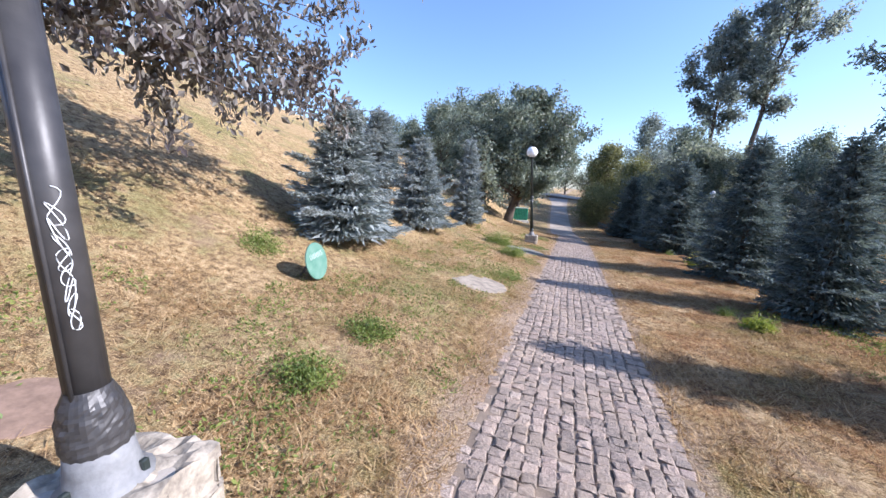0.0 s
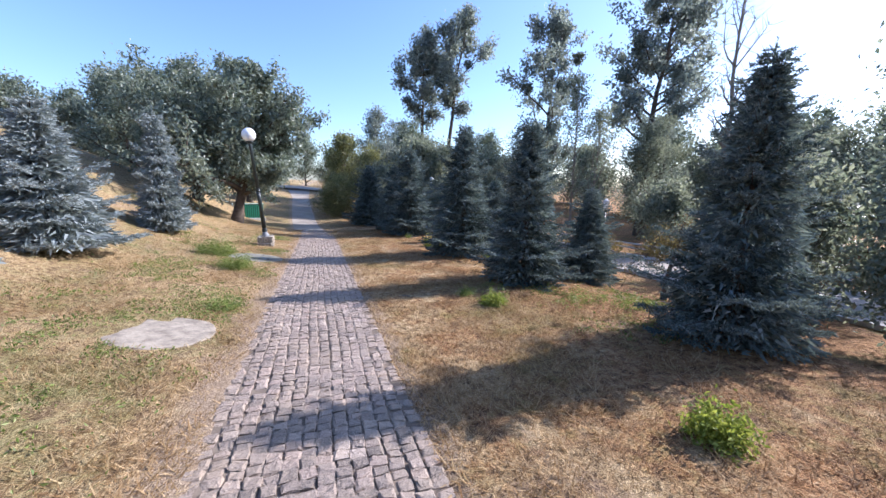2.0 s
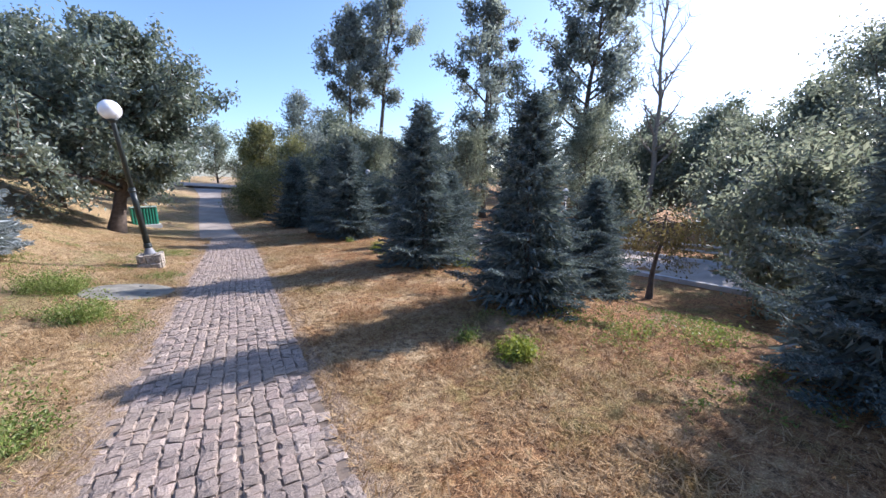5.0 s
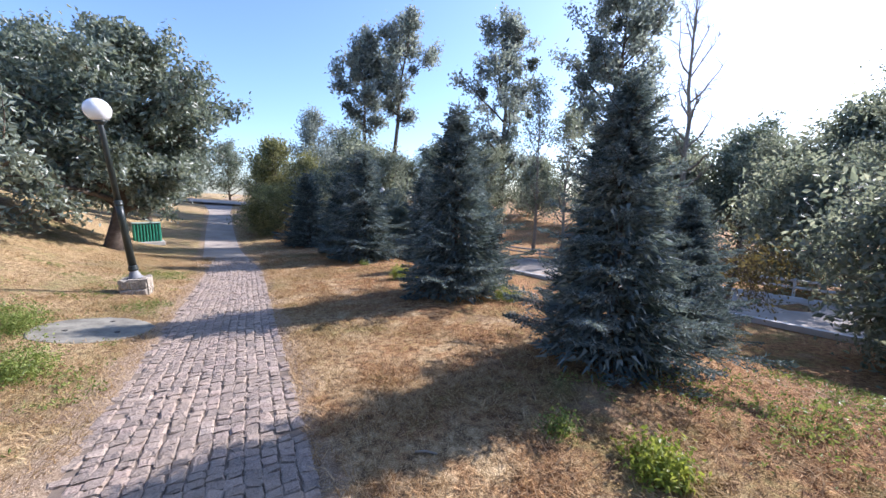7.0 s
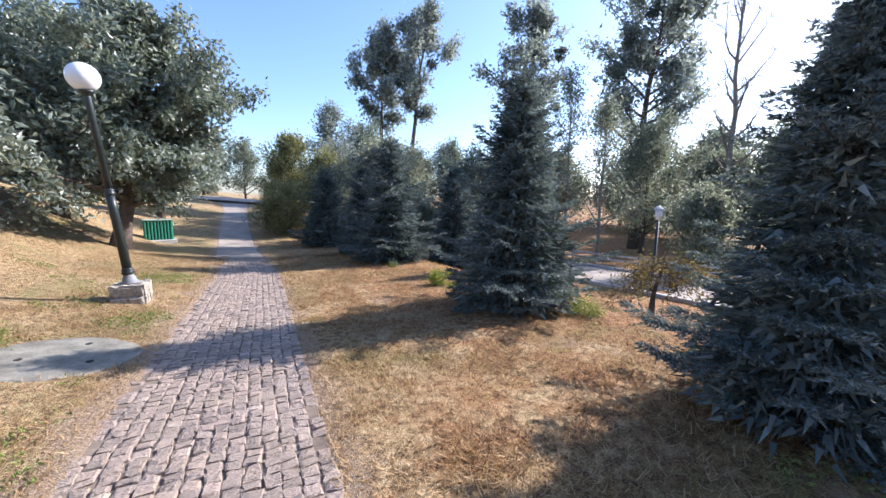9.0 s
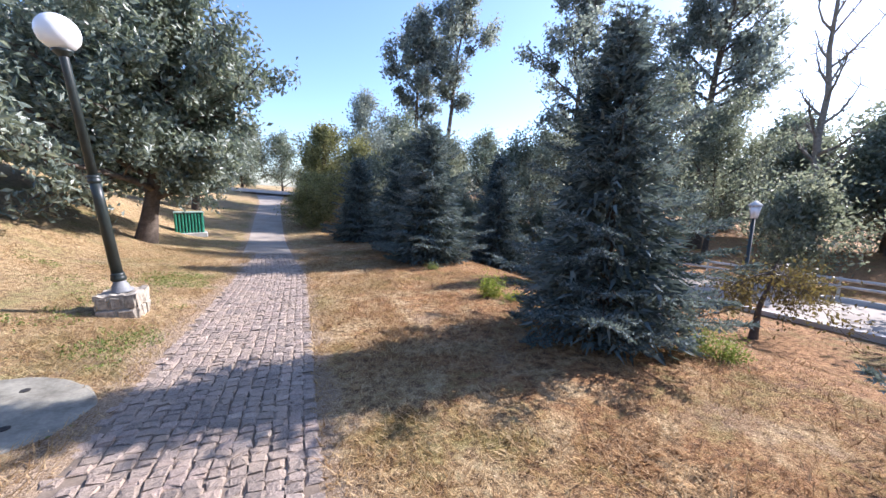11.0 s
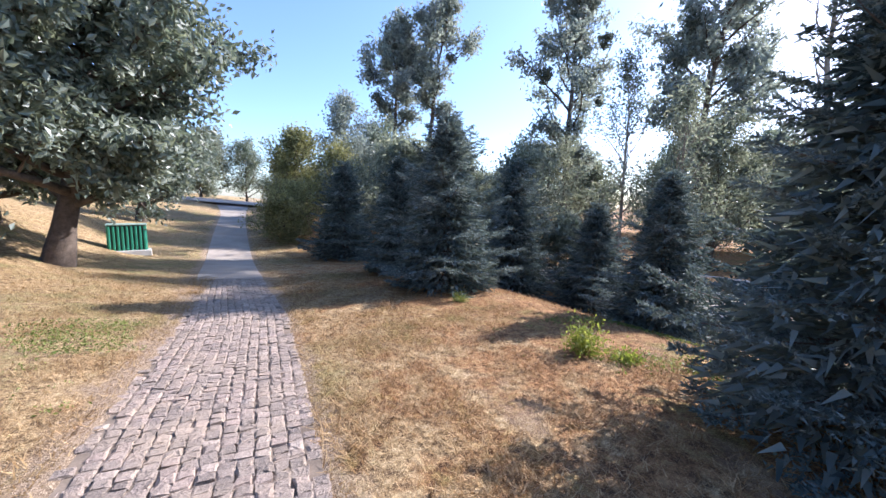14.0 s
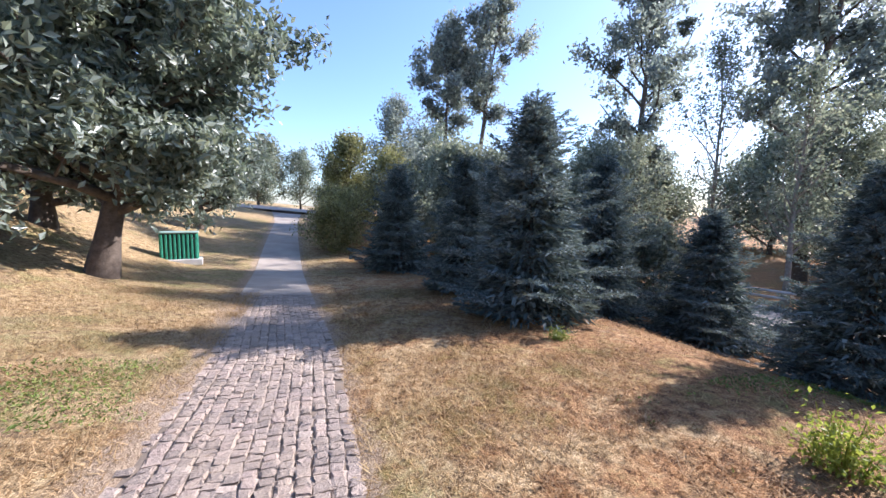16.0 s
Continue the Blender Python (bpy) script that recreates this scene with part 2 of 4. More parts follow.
def track_z(y):
    """Height of the path's middle line: down into a dip, then up to the crossing."""
    up = max(0.0, min(y, 50.0) - 25)
    return -0.0494 * (min(y, 26) - 14) + 0.076 * up * up / (up + 1.2)


def ground_z(x, y):
    across = x - path_mid(y)
    z = track_z(y) - 0.05 * max(-0.85, min(across, 0.8))
    if x < 0:
        z += 0.15 * max(0.0, min(-across, 9) - 0.85)
        over = max(0.0, -x - 3.2)
        rise = over * over / (over + 1.6)
        rise = rise if rise < 9 else 9 + 2.5 * math.tanh((rise - 9) / 2.5)
        z += 0.42 * rise * (1 - smooth(23, 36, y - 0.15 * over))
    else:
        z -= 1.25 * smooth(4.4, 9.6, x)
    return z


def part(name, bm, material, parent=None, label=""):
    """Links a bmesh as one mesh object."""
    me = bpy.data.meshes.new(name)
    bm.normal_update()
    bm.to_mesh(me)
    bm.free()
    me.materials.append(material)
    ob = new(name, me)
    if parent:
        ob.parent = parent
    return tagged(ob, label)


def from_arrays(name, verts, faces, material, parent=None, label="", shade=False):
    """One mesh object from arrays of corners and of equal-sided faces."""
    verts, faces = np.asarray(verts, np.float32), np.asarray(faces, np.int32)
    n, k = faces.shape
    me = bpy.data.meshes.new(name)
    me.vertices.add(len(verts))
    me.vertices.foreach_set("co", verts.ravel())
    me.loops.add(n * k)
    me.loops.foreach_set("vertex_index", faces.ravel())
    me.polygons.add(n)
    me.polygons.foreach_set("loop_start", np.arange(n, dtype=np.int32) * k)
    me.polygons.foreach_set("use_smooth", np.full(n, shade))
    me.update(calc_edges=True)
    me.materials.append(material)
    ob = new(name, me)
    if parent:
        ob.parent = parent
    return tagged(ob, label)


def thing(name, x, y, z=None, turn=0.0, **tags):
    ob = new(name)
    ob.empty_display_size = 0.1
    ob.matrix_basis = pose(x, y, ground_z(x, y) if z is None else z, 0, 0, turn)
    return tagged(ob, **tags)


def tube_bm(points, radii, sides=10, bm=None, caps=True):
    bm = bm or bmesh.new()
    rings = []
    points = [Vector(p) for p in points]
    for i, (p, r) in enumerate(zip(points, radii)):
        way = (points[min(i + 1, len(points) - 1)] - points[max(i - 1, 0)]).normalized()
        a = way.orthogonal().normalized() if abs(way.z) < 0.95 else Vector((1, 0, 0))
        a = (a - way * a.dot(way)).normalized()
        b = way.cross(a)
        rings.append([bm.verts.new(p + (a * math.cos(k * math.tau / sides) + b * math.sin(k * math.tau / sides)) * r) for k in range(sides)])
    for lo, hi in zip(rings, rings[1:]):
        for k in range(sides):
            f = bm.faces.new((lo[k], lo[(k + 1) % sides], hi[(k + 1) % sides], hi[k]))
            f.smooth = True
    if caps:
        bm.faces.new(rings[0][::-1])
        bm.faces.new(rings[-1])
    return bm


def lathe_bm(profile, sides=20, wobble=0.0):
    return tube_bm([(0, 0, z) for _, z in profile], [max(r, 0.0005) for r, _ in profile], sides)


def box_bm(sx, sy, sz, bevel=0.01, at=(0, 0, 0), bm=None):
    """A box standing on at, with chamfered edges."""
    own = bmesh.new()
    bmesh.ops.create_cube(own, size=1.0, matrix=Matrix.Translation((at[0], at[1], at[2] + sz / 2)) @ Matrix.Diagonal((sx, sy, sz, 1)))
    if bevel:
        bmesh.ops.bevel(own, geom=own.edges[:], offset=bevel, segments=1, affect="EDGES")
    return own


# ---- growing things ----
def unit(v):
    return v / np.maximum(np.linalg.norm(v, axis=-1, keepdims=True), 1e-9)


def tubes(lines, sides=6):
    """Corners and faces of tapered tubes along lines of (points, radii)."""
    verts, faces, base = [], [], 0
    for pts, rad in lines:
        pts = np.asarray(pts)
        way = unit(np.gradient(pts, axis=0))
        ref = np.where(np.abs(way[:, 2:]) > 0.9, [[1.0, 0, 0]], [[0, 0, 1.0]])
        a = unit(np.cross(way, ref))
        b = np.cross(way, a)
        ang = np.arange(sides) * math.tau / sides
        ring = a[:, None] * np.cos(ang)[None, :, None] + b[:, None] * np.sin(ang)[None, :, None]
        verts.append((pts[:, None] + ring * np.asarray(rad)[:, None, None]).reshape(-1, 3))
        n = len(pts)
        i, k = np.meshgrid(np.arange(n - 1), np.arange(sides), indexing="ij")
        k2 = (k + 1) % sides
        faces.append((base + np.stack([i * sides + k, i * sides + k2, (i + 1) * sides + k2, (i + 1) * sides + k], -1)).reshape(-1, 4))
        base += n * sides
    return np.concatenate(verts), np.concatenate(faces)


def leaf_cards(rng, centres, size, hang=0.2, narrow=0.5):
    """Folded leaves, two triangles each, turned at random and a little downwards."""
    n = len(centres)
    way = unit(rng.normal(size=(n, 3)) - [0, 0, hang])
    side = unit(np.cross(way, rng.normal(size=(n, 3))))
    up = np.cross(way, side)
    long = size * rng.uniform(0.6, 1.25, (n, 1))
    root, tip = centres - way * long * 0.5, centres + way * long * 0.5
    left = centres + side * long * narrow * 0.5 + up * long * 0.12
    right = centres - side * long * narrow * 0.5 + up * long * 0.12
    verts = np.stack([root, left, tip, right], 1).reshape(-1, 3)
    i = np.arange(n)[:, None] * 4
    faces = np.concatenate([i + [[0, 2, 1]], i + [[0, 3, 2]]], 0)
    return verts, faces


def branch_line(rng, start, way, length, n=5, up=0.15, wander=0.12):
    pts, way = [np.array(start, float)], np.array(way, float)
    for _ in range(n - 1):
        way = unit(way + rng.normal(size=3) * wander + [0, 0, up])
        pts.append(pts[-1] + way * length / (n - 1))
    return np.array(pts)


def grow(rng, height, trunk_r, first=0.3, limbs=14, reach=2.0, shape=None, rise=0.6, lean=(0, 0), subs=6, up=0.12, pull=(0, 0, 0), bow=1.3, ragged=(0.65, 1.3)):
    """Trunk, limbs and twigs: lines for the wood and the twigs' points for the leaves."""
    shape = shape or (lambda k: math.sin(math.pi * (0.18 + 0.75 * k)))
    n = 9
    k = np.linspace(0, 1, n)
    trunk = np.stack([lean[0] * k ** bow, lean[1] * k ** bow, k * height], 1)
    trunk[1:, :2] += np.cumsum(rng.normal(size=(n - 1, 2)) * 0.012 * height ** 0.7, 0)
    lines = [(trunk, trunk_r * (1 - 0.88 * k) * (1 + 0.45 * np.exp(-k * 22)))]
    twigs = []
    for i in range(limbs):
        f = first + (0.97 - first) * (i + rng.uniform(0, 0.8)) / limbs
        at = np.array([np.interp(f, k, trunk[:, c]) for c in range(3)])
        az = i * 2.399 + rng.uniform(-0.4, 0.4)
        kk = (f - first) / (1 - first)
        el = rise * (0.5 + kk) + rng.uniform(-0.15, 0.15)
        way = unit(np.array([math.cos(az) * math.cos(el), math.sin(az) * math.cos(el), math.sin(el)]) + pull)
        length = max(0.25, reach * shape(kk) * rng.uniform(*ragged))
        limb = branch_line(rng, at, way, length, 6, up)
        r0 = trunk_r * (1 - 0.85 * f) * 0.55
        lines.append((limb, np.linspace(r0, r0 * 0.2, 6)))
        for j in range(subs):
            g = rng.uniform(0.25, 1.0)
            p = np.array([np.interp(g, np.linspace(0, 1, 6), limb[:, c]) for c in range(3)])
            w = unit(unit(limb[-1] - limb[0]) * 0.7 + rng.normal(size=3) * 0.75)
            sub = branch_line(rng, p, w, length * rng.uniform(0.22, 0.45), 4, up * 0.6)
            lines.append((sub, np.linspace(max(0.006, r0 * 0.3), 0.004, 4)))
            twigs.append(sub)
    return lines, twigs


def leaves_on(rng, twigs, count, spread):
    lines = np.array(twigs)
    pick, g = rng.integers(0, len(lines), count), rng.uniform(0.15, 1.0, count) * 2.999
    i = g.astype(int)
    a, b = lines[pick, i], lines[pick, i + 1]
    return a + (b - a) * (g - i)[:, None] + rng.normal(size=(count, 3)) * spread


def broadleaf(name, x, y, seed, height, trunk_r, leaves, size, leaf, bark=BARK, spread=0.16, z=None, turn=0.0, hang=0.3, tags=None, **form):
    """A tree or shrub with its trunk and crown."""
    rng = np.random.default_rng(seed)
    base = thing(name, x, y, z, turn, **(tags or {}))
    lines, twigs = grow(rng, height, trunk_r, **form)
    lines[0][0][0, 2] -= 0.25
    from_arrays("trunk", *tubes(lines, 7), bark, base, shade=True)
    from_arrays("crown", *leaf_cards(rng, leaves_on(rng, twigs, leaves, spread), size, hang), leaf, base)
    return base


def spruce_mesh(seed, height, radius, bare=0.12, needles=18, whorl=0.27):
    """Wood and needles of one spruce: whorls of boughs with flat sprays of twigs, and inner filler needles added to
    block light.
    """
    rng = np.random.default_rng(seed)
    lines = [(np.stack([np.zeros(8), np.zeros(8), np.linspace(-0.25, height, 8)], 1), np.linspace(0.024 * height, 0.006, 8))]
    roots, ways, lengths = [], [], []
    z = bare
    lobe = rng.uniform(0, math.tau, 3)
    while z < height * 0.96:
        k = z / height
        reach = radius * (1 - k) ** 0.82 * (0.76 + 0.24 * smooth(0.0, 0.14, k)) * rng.uniform(0.84, 1.1) + 0.05
        count = int(7 + 6 * (1 - k))
        for j in range(count):
            az = (j + rng.uniform(-0.4, 0.4)) * math.tau / count + z * 9
            length = reach * rng.uniform(0.62, 1.14) * (1 + 0.05 * math.sin(2 * az + lobe[0] + z) + 0.05 * math.sin(3 * az + lobe[1] - 2 * z))
            out = np.array([math.cos(az), math.sin(az), 0])
            el = -0.1 + 0.7 * k ** 1.5 + rng.uniform(-0.09, 0.09)
            g = np.linspace(0, 1, 5)
            bough = out * (g * length)[:, None] * math.cos(el)
            bough[:, 2] = np.maximum(0.06, z + rng.uniform(-0.045, 0.045) + length * (math.sin(el) * g + 0.12 * g ** 3))
            lines.append((bough, np.linspace(0.008 + 0.006 * length, 0.003, 5)))
            side = np.array([-out[1], out[0], 0])
            m = max(3, int(length / 0.075))
            for q in np.linspace(0.28, 1.0, m):
                p = np.array([np.interp(q, g, bough[:, c]) for c in range(3)])
                span = min(0.4, 0.12 + 0.5 * length * (1 - q)) * rng.uniform(0.7, 1.15)
                for hand in (-1, 1):
                    w = unit(out * 0.7 + side * hand * 0.8 + rng.normal(size=3) * 0.1)
                    w[2] = rng.normal() * 0.13 + 0.02
                    roots.append(p), ways.append(unit(w)), lengths.append(span)
            roots.append(bough[-1] - out * 0.12), ways.append(unit(out + [0, 0, 0.15])), lengths.append(0.22)
        z += whorl * rng.uniform(0.85, 1.2) * (1.15 - 0.3 * k)
    for f in np.linspace(0.84, 1.0, 9):
        roots.append(np.array([0, 0, height * f - 0.1])), ways.append(np.array([0, 0, 1.0])), lengths.append(0.2)
    roots, ways, lengths = np.array(roots), np.array(ways), np.array(lengths)
    n = len(roots)
    q = (np.arange(needles) + rng.uniform(0, 1, (n, needles))) / needles
    at = roots[:, None] + ways[:, None] * (q * lengths[:, None])[..., None]
    rad = rng.normal(size=(n, needles, 3))
    rad = unit(rad - ways[:, None] * (rad * ways[:, None]).sum(-1, keepdims=True))
    rad[..., 2] = np.where(rad[..., 2] < -0.4, rad[..., 2] * 0.5, rad[..., 2])
    way = unit(ways[:, None] * 0.7 + rad * 0.85)
    wide = unit(np.cross(way, rng.normal(size=(n, needles, 3)))) * rng.uniform(0.008, 0.014, (n, needles, 1))
    long = rng.uniform(0.038, 0.066, (n, needles, 1))
    outer = np.stack([at - wide, at + wide, at + way * long], 2).reshape(-1, 3)
    # coarse filler needles, added inside to close the crown and deepen its shadow
    m = 8000
    k = rng.uniform(0.02, 0.93, m) ** 1.3
    rr = radius * (1 - k) ** 0.95 * rng.uniform(0.1, 0.66, m)
    az = rng.uniform(0, math.tau, m)
    at = np.stack([rr * np.cos(az), rr * np.sin(az), k * height + bare * 0.6], 1)
    way = unit(np.stack([np.cos(az), np.sin(az), rng.uniform(-0.6, 0.3, m)], 1) + rng.normal(size=(m, 3)) * 0.3)
    wide = unit(np.cross(way, rng.normal(size=(m, 3)))) * 0.028
    inner = np.stack([at - wide, at + wide, at + way * 0.2], 1).reshape(-1, 3)
    verts = np.concatenate([outer, inner])
    return tubes(lines, 5), (verts, np.arange(len(verts)).reshape(-1, 3))


SPRUCES = {}


def spruce(kind, x, y, height, radius, turn=0.0, label="", group="row of spruces"):
    """A spruce of one of the grown kinds, scaled to its height and spread."""
    seed, h, r, bare, needles, mat = KINDS[kind]
    base = thing("spruce_tree", x, y, None, turn, label=label, category="tree", group=group)
    base.scale = (1.28 * radius / r, 1.28 * radius / r, height / h)
    if kind not in SPRUCES:
        wood, green = spruce_mesh(seed, h, r, bare, needles)
        SPRUCES[kind] = [from_arrays("trunk", *wood, BARK, base, shade=True), from_arrays("crown", *green, mat, base)]
    else:
        for old in SPRUCES[kind]:
            ob = new(old.name.split(".")[0], old.data)
            ob.parent = base
    return base


KINDS = {"blue": (3, 2.6, 1.22, 0.1, 22, SPRUCE_BLUE), "grey": (5, 2.8, 1.05, 0.1, 18, SPRUCE_BLUE), "dark": (7, 4.2, 1.72, 0.14, 16, SPRUCE_DARK), "slim": (11, 4.0, 1.62, 0.14, 15, SPRUCE_DARK)}


# ---- the ground ----
def spaced(*stretches):
    out = []
    for a, b, step in stretches:
        out += list(np.arange(a, b, step))
    return np.array(out + [stretches[-1][1]])


xs = spaced((-900, -100, 80), (-100, -24, 6), (-24, -12, 0.8), (-12, -3.6, 0.3), (-3.6, 1.2, 0.1), (1.2, 12, 0.3), (12, 40, 0.8), (40, 120, 8), (120, 900, 78))
ys = spaced((-300, -60, 40), (-60, -10, 5), (-10, 32, 0.3), (32, 70, 1.0), (70, 140, 7), (140, 1400, 90))
heights = np.array([[ground_z(float(x), float(y)) for x in xs] for y in ys])
gx, gy = np.meshgrid(xs, ys)
wob = np.array([[noise.noise((float(x) * 0.8, float(y) * 0.8, 0)) for x in xs] for y in ys])
heights += wob * 0.035 * np.clip((np.abs(gx) - 0.9) / 0.8, 0, 1) * (gy < 18)
fine = np.array([[noise.noise((float(x) * 3.1, float(y) * 2.3, 5)) for x in xs] for y in ys])
off = gx - np.array([path_mid(float(y)) for y in ys])[:, None]
verge = np.where(off < 0, 0.715, 0.765) + 0.075 * fine + 0.03 * wob
heights -= 0.05 * np.clip((verge - np.abs(off)) / 0.16, 0, 1) * (gy > -8) * (gy < 48)
heights += 0.012 * fine * np.clip((np.abs(off) - 0.62) / 0.15, 0, 1)
nx, ny = len(xs), len(ys)
i, j = np.meshgrid(np.arange(ny - 1), np.arange(nx - 1), indexing="ij")
quads = np.stack([i * nx + j, i * nx + j + 1, (i + 1) * nx + j + 1, (i + 1) * nx + j], -1).reshape(-1, 4)
ground = from_arrays("ground", np.stack([gx, gy, heights], -1).reshape(-1, 3), quads, TURF, shade=True)
tagged(ground, "parched straw-coloured lawn rising into a dry hillside", "ground", kind="structure")


def strip(name, left, right, y0, y1, lift, step, material, parent=None, label="", drop=0.0):
    """A sheet between two lines along the way, laid on the ground, with edges turned down."""
    n = max(2, int((y1 - y0) / step))
    verts, faces = [], []
    for k in range(n + 1):
        y = y0 + (y1 - y0) * k / n
        a, b = left(y), right(y)
        za, zb = ground_z(a, y) + lift, ground_z(b, y) + lift
        verts += [(a, y, za - drop), (a, y, za), (b, y, zb), (b, y, zb - drop)]
    for k in range(n):
        for e in range(3):
            o = k * 4 + e
            faces.append((o, o + 1, o + 5, o + 4))
    return from_arrays(name, verts, np.array(faces)[:, ::-1], material, parent, label)


# the lower road beyond the trees
road_l, road_r = (lambda y: 12.2 - 0.02 * y), (lambda y: 15.8 - 0.02 * y)
road = tagged(strip("road", road_l, road_r, -60, 60, 0.012, 1.0, ASPHALT, drop=0.06), "pale sunlit asphalt road below the lawn", "road", kind="structure")
for name, a, b in (("kerb_near", lambda y: road_l(y) - 0.15, road_l), ("kerb_far", road_r, lambda y: road_r(y) + 0.18)):
    tagged(strip(name, a, b, -60, 60, 0.13, 1.0, KERB, drop=0.3), "pale concrete road kerb", "kerb", kind="structure")
rail = thing("guard_rail", 16.3, 10, label="low pale metal rail beside the road", category="rail")
for k in range(14):
    y = -18 + 4 * k
    part("post", box_bm(0.07, 0.07, 0.75, 0.008, (0, y - 10, ground_z(16.3, y) - ground_z(16.3, 10) - 0.1)), KERB, rail)
for zz in (0.35, 0.58):
    pts = [(0, y - 10, ground_z(16.3, y) - ground_z(16.3, 10) + zz) for y in range(-20, 38, 2)]
    part("beam", tube_bm(pts, [0.05] * len(pts), 6), KERB, rail)
# stone edging where the lawn drops to the spruces
edging = thing("lawn_edging", 5.2, 14.6, label="low rough stone edging of the lawn", category="edging")
rng = np.random.default_rng(8)
for k in range(30):
    y = 14.59 + 0.15 * k + rng.uniform(-0.05, 0.05)
    x = 9.15 + -0.090 * (y - 14.98) + rng.normal() * 0.02
    bm = box_bm(rng.uniform(0.07, 0.13), rng.uniform(0.08, 0.17), 0.09, 0.02, (x - 5.2, y - 14.6, ground_z(x, y) - ground_z(5.2, 14.6) - 0.07 + rng.uniform(0, 0.025)))
    part("stone", bm, RUBBLE, edging)

# ---- the path ----
path = tagged(strip("path", lambda y: path_mid(y) - 0.7, lambda y: path_mid(y) + 0.71, -9, 22.5, -0.015, 0.5, BED, drop=0.05), "cobbled footpath of small worn granite setts", "path", kind="structure")
far_path = strip("footpath_asphalt", lambda y: path_mid(y) - 0.74 - 0.05 * max(0, y - 40) ** 1.3, lambda y: path_mid(y) + 0.74 + 0.03 * max(0, y - 40), 21.2, 52, 0.012, 0.7, ASPHALT, drop=0.05)
tagged(far_path, "smooth worn asphalt end of the footpath", "path", kind="structure")


tagged(strip("footpath_crossing", lambda y: -16.0, lambda y: 1.6, 46.8, 51.0, 0.02, 0.7, ASPHALT, drop=0.06), "pale asphalt crossing at the path's end", "path", kind="structure")


def sett_shape(rng, w, d, h=0.07):
    """Corners of one rounded sett: foot, shoulder and a smaller, uneven crown."""
    j = lambda s: rng.normal(size=(4, 2)) * s * 1.35
    sq = np.array([(-1, -1), (1, -1), (1, 1), (-1, 1)], float) * (w / 2, d / 2)
    tip = rng.normal(size=2) * 0.03
    rings = [np.column_stack([sq + j(0.002), np.full(4, -h)])]
    for size, z, loose in ((1.0, -0.017, 0.004), (0.92, -0.006, 0.005), (0.66, 0.0, 0.008)):
        flat = sq * size + j(loose)
        rings.append(np.column_stack([flat, z + flat @ tip + rng.normal(size=4) * 0.003]))
    return np.concatenate(rings)


SETT_FACES = [(r * 4 + k, r * 4 + (k + 1) % 4, r * 4 + 4 + (k + 1) % 4, r * 4 + 4 + k) for r in range(3) for k in range(4)] + [(12, 13, 14, 15)]
rng = np.random.default_rng(21)
COLUMNS = 14
wide = 1.46 / COLUMNS
verts, faces, single = [], [], []
for c in range(COLUMNS):
    y = -8.6 + rng.uniform(0, 0.04)
    while y < 21.3:
        d = min(0.115, max(0.06, 0.083 + rng.normal() * 0.009))
        x = path_mid(y) - 0.73 + (c + 0.5) * wide + 0.03 * noise.noise((c * 0.15, y * 0.5, 3.0)) + rng.normal() * 0.004
        yy = y + d / 2 + 0.05 * math.cos((c - 6.5) * 0.22)
        if rng.random() < (0.16 if c in (0, COLUMNS - 1) else 0.03 if c in (1, COLUMNS - 2) else 0.003):
            y += d
            continue
        shape = sett_shape(rng, wide * rng.uniform(0.86, 0.96), d * 0.96)
        turn = rng.normal() * 0.06
        rot = np.array([[math.cos(turn), math.sin(turn)], [-math.sin(turn), math.cos(turn)]])
        shape[:, :2] = shape[:, :2] @ rot
        away = x - path_mid(y)
        sunk = (max(0.0, -away - 0.48) * 1.7 + max(0.0, away - 0.6)) * 0.06 * rng.uniform(-0.1, 1.0)
        place = (x, yy, ground_z(x, yy) + 0.004 + rng.normal() * 0.003 - sunk)
        if 6.3 <= yy < 7.6 and len(single) < 300:
            single.append((place, turn, d))
        else:
            faces += [tuple(v + len(verts) for v in f) for f in SETT_FACES]
            verts += [tuple(v) for v in shape + place]
        y += d + rng.uniform(0.002, 0.008)
tagged(from_arrays("setts", verts, faces, SETT, path), kind="stuff")
forms = []
for k in range(10):
    me = bpy.data.meshes.new("sett")
    shape = sett_shape(rng, wide * 0.93, 0.08)
    me.from_pydata([tuple(v) for v in shape], [], SETT_FACES)
    me.materials.append(SETT_ONE)
    forms.append(me)
for k, (place, turn, d) in enumerate(single):
    ob = new("sett", forms[k % 10])
    ob.parent = path
    ob.matrix_basis = pose(*place, 0, 0, math.degrees(-turn)) @ Matrix.Diagonal((1, d / 0.083, 1, 1))


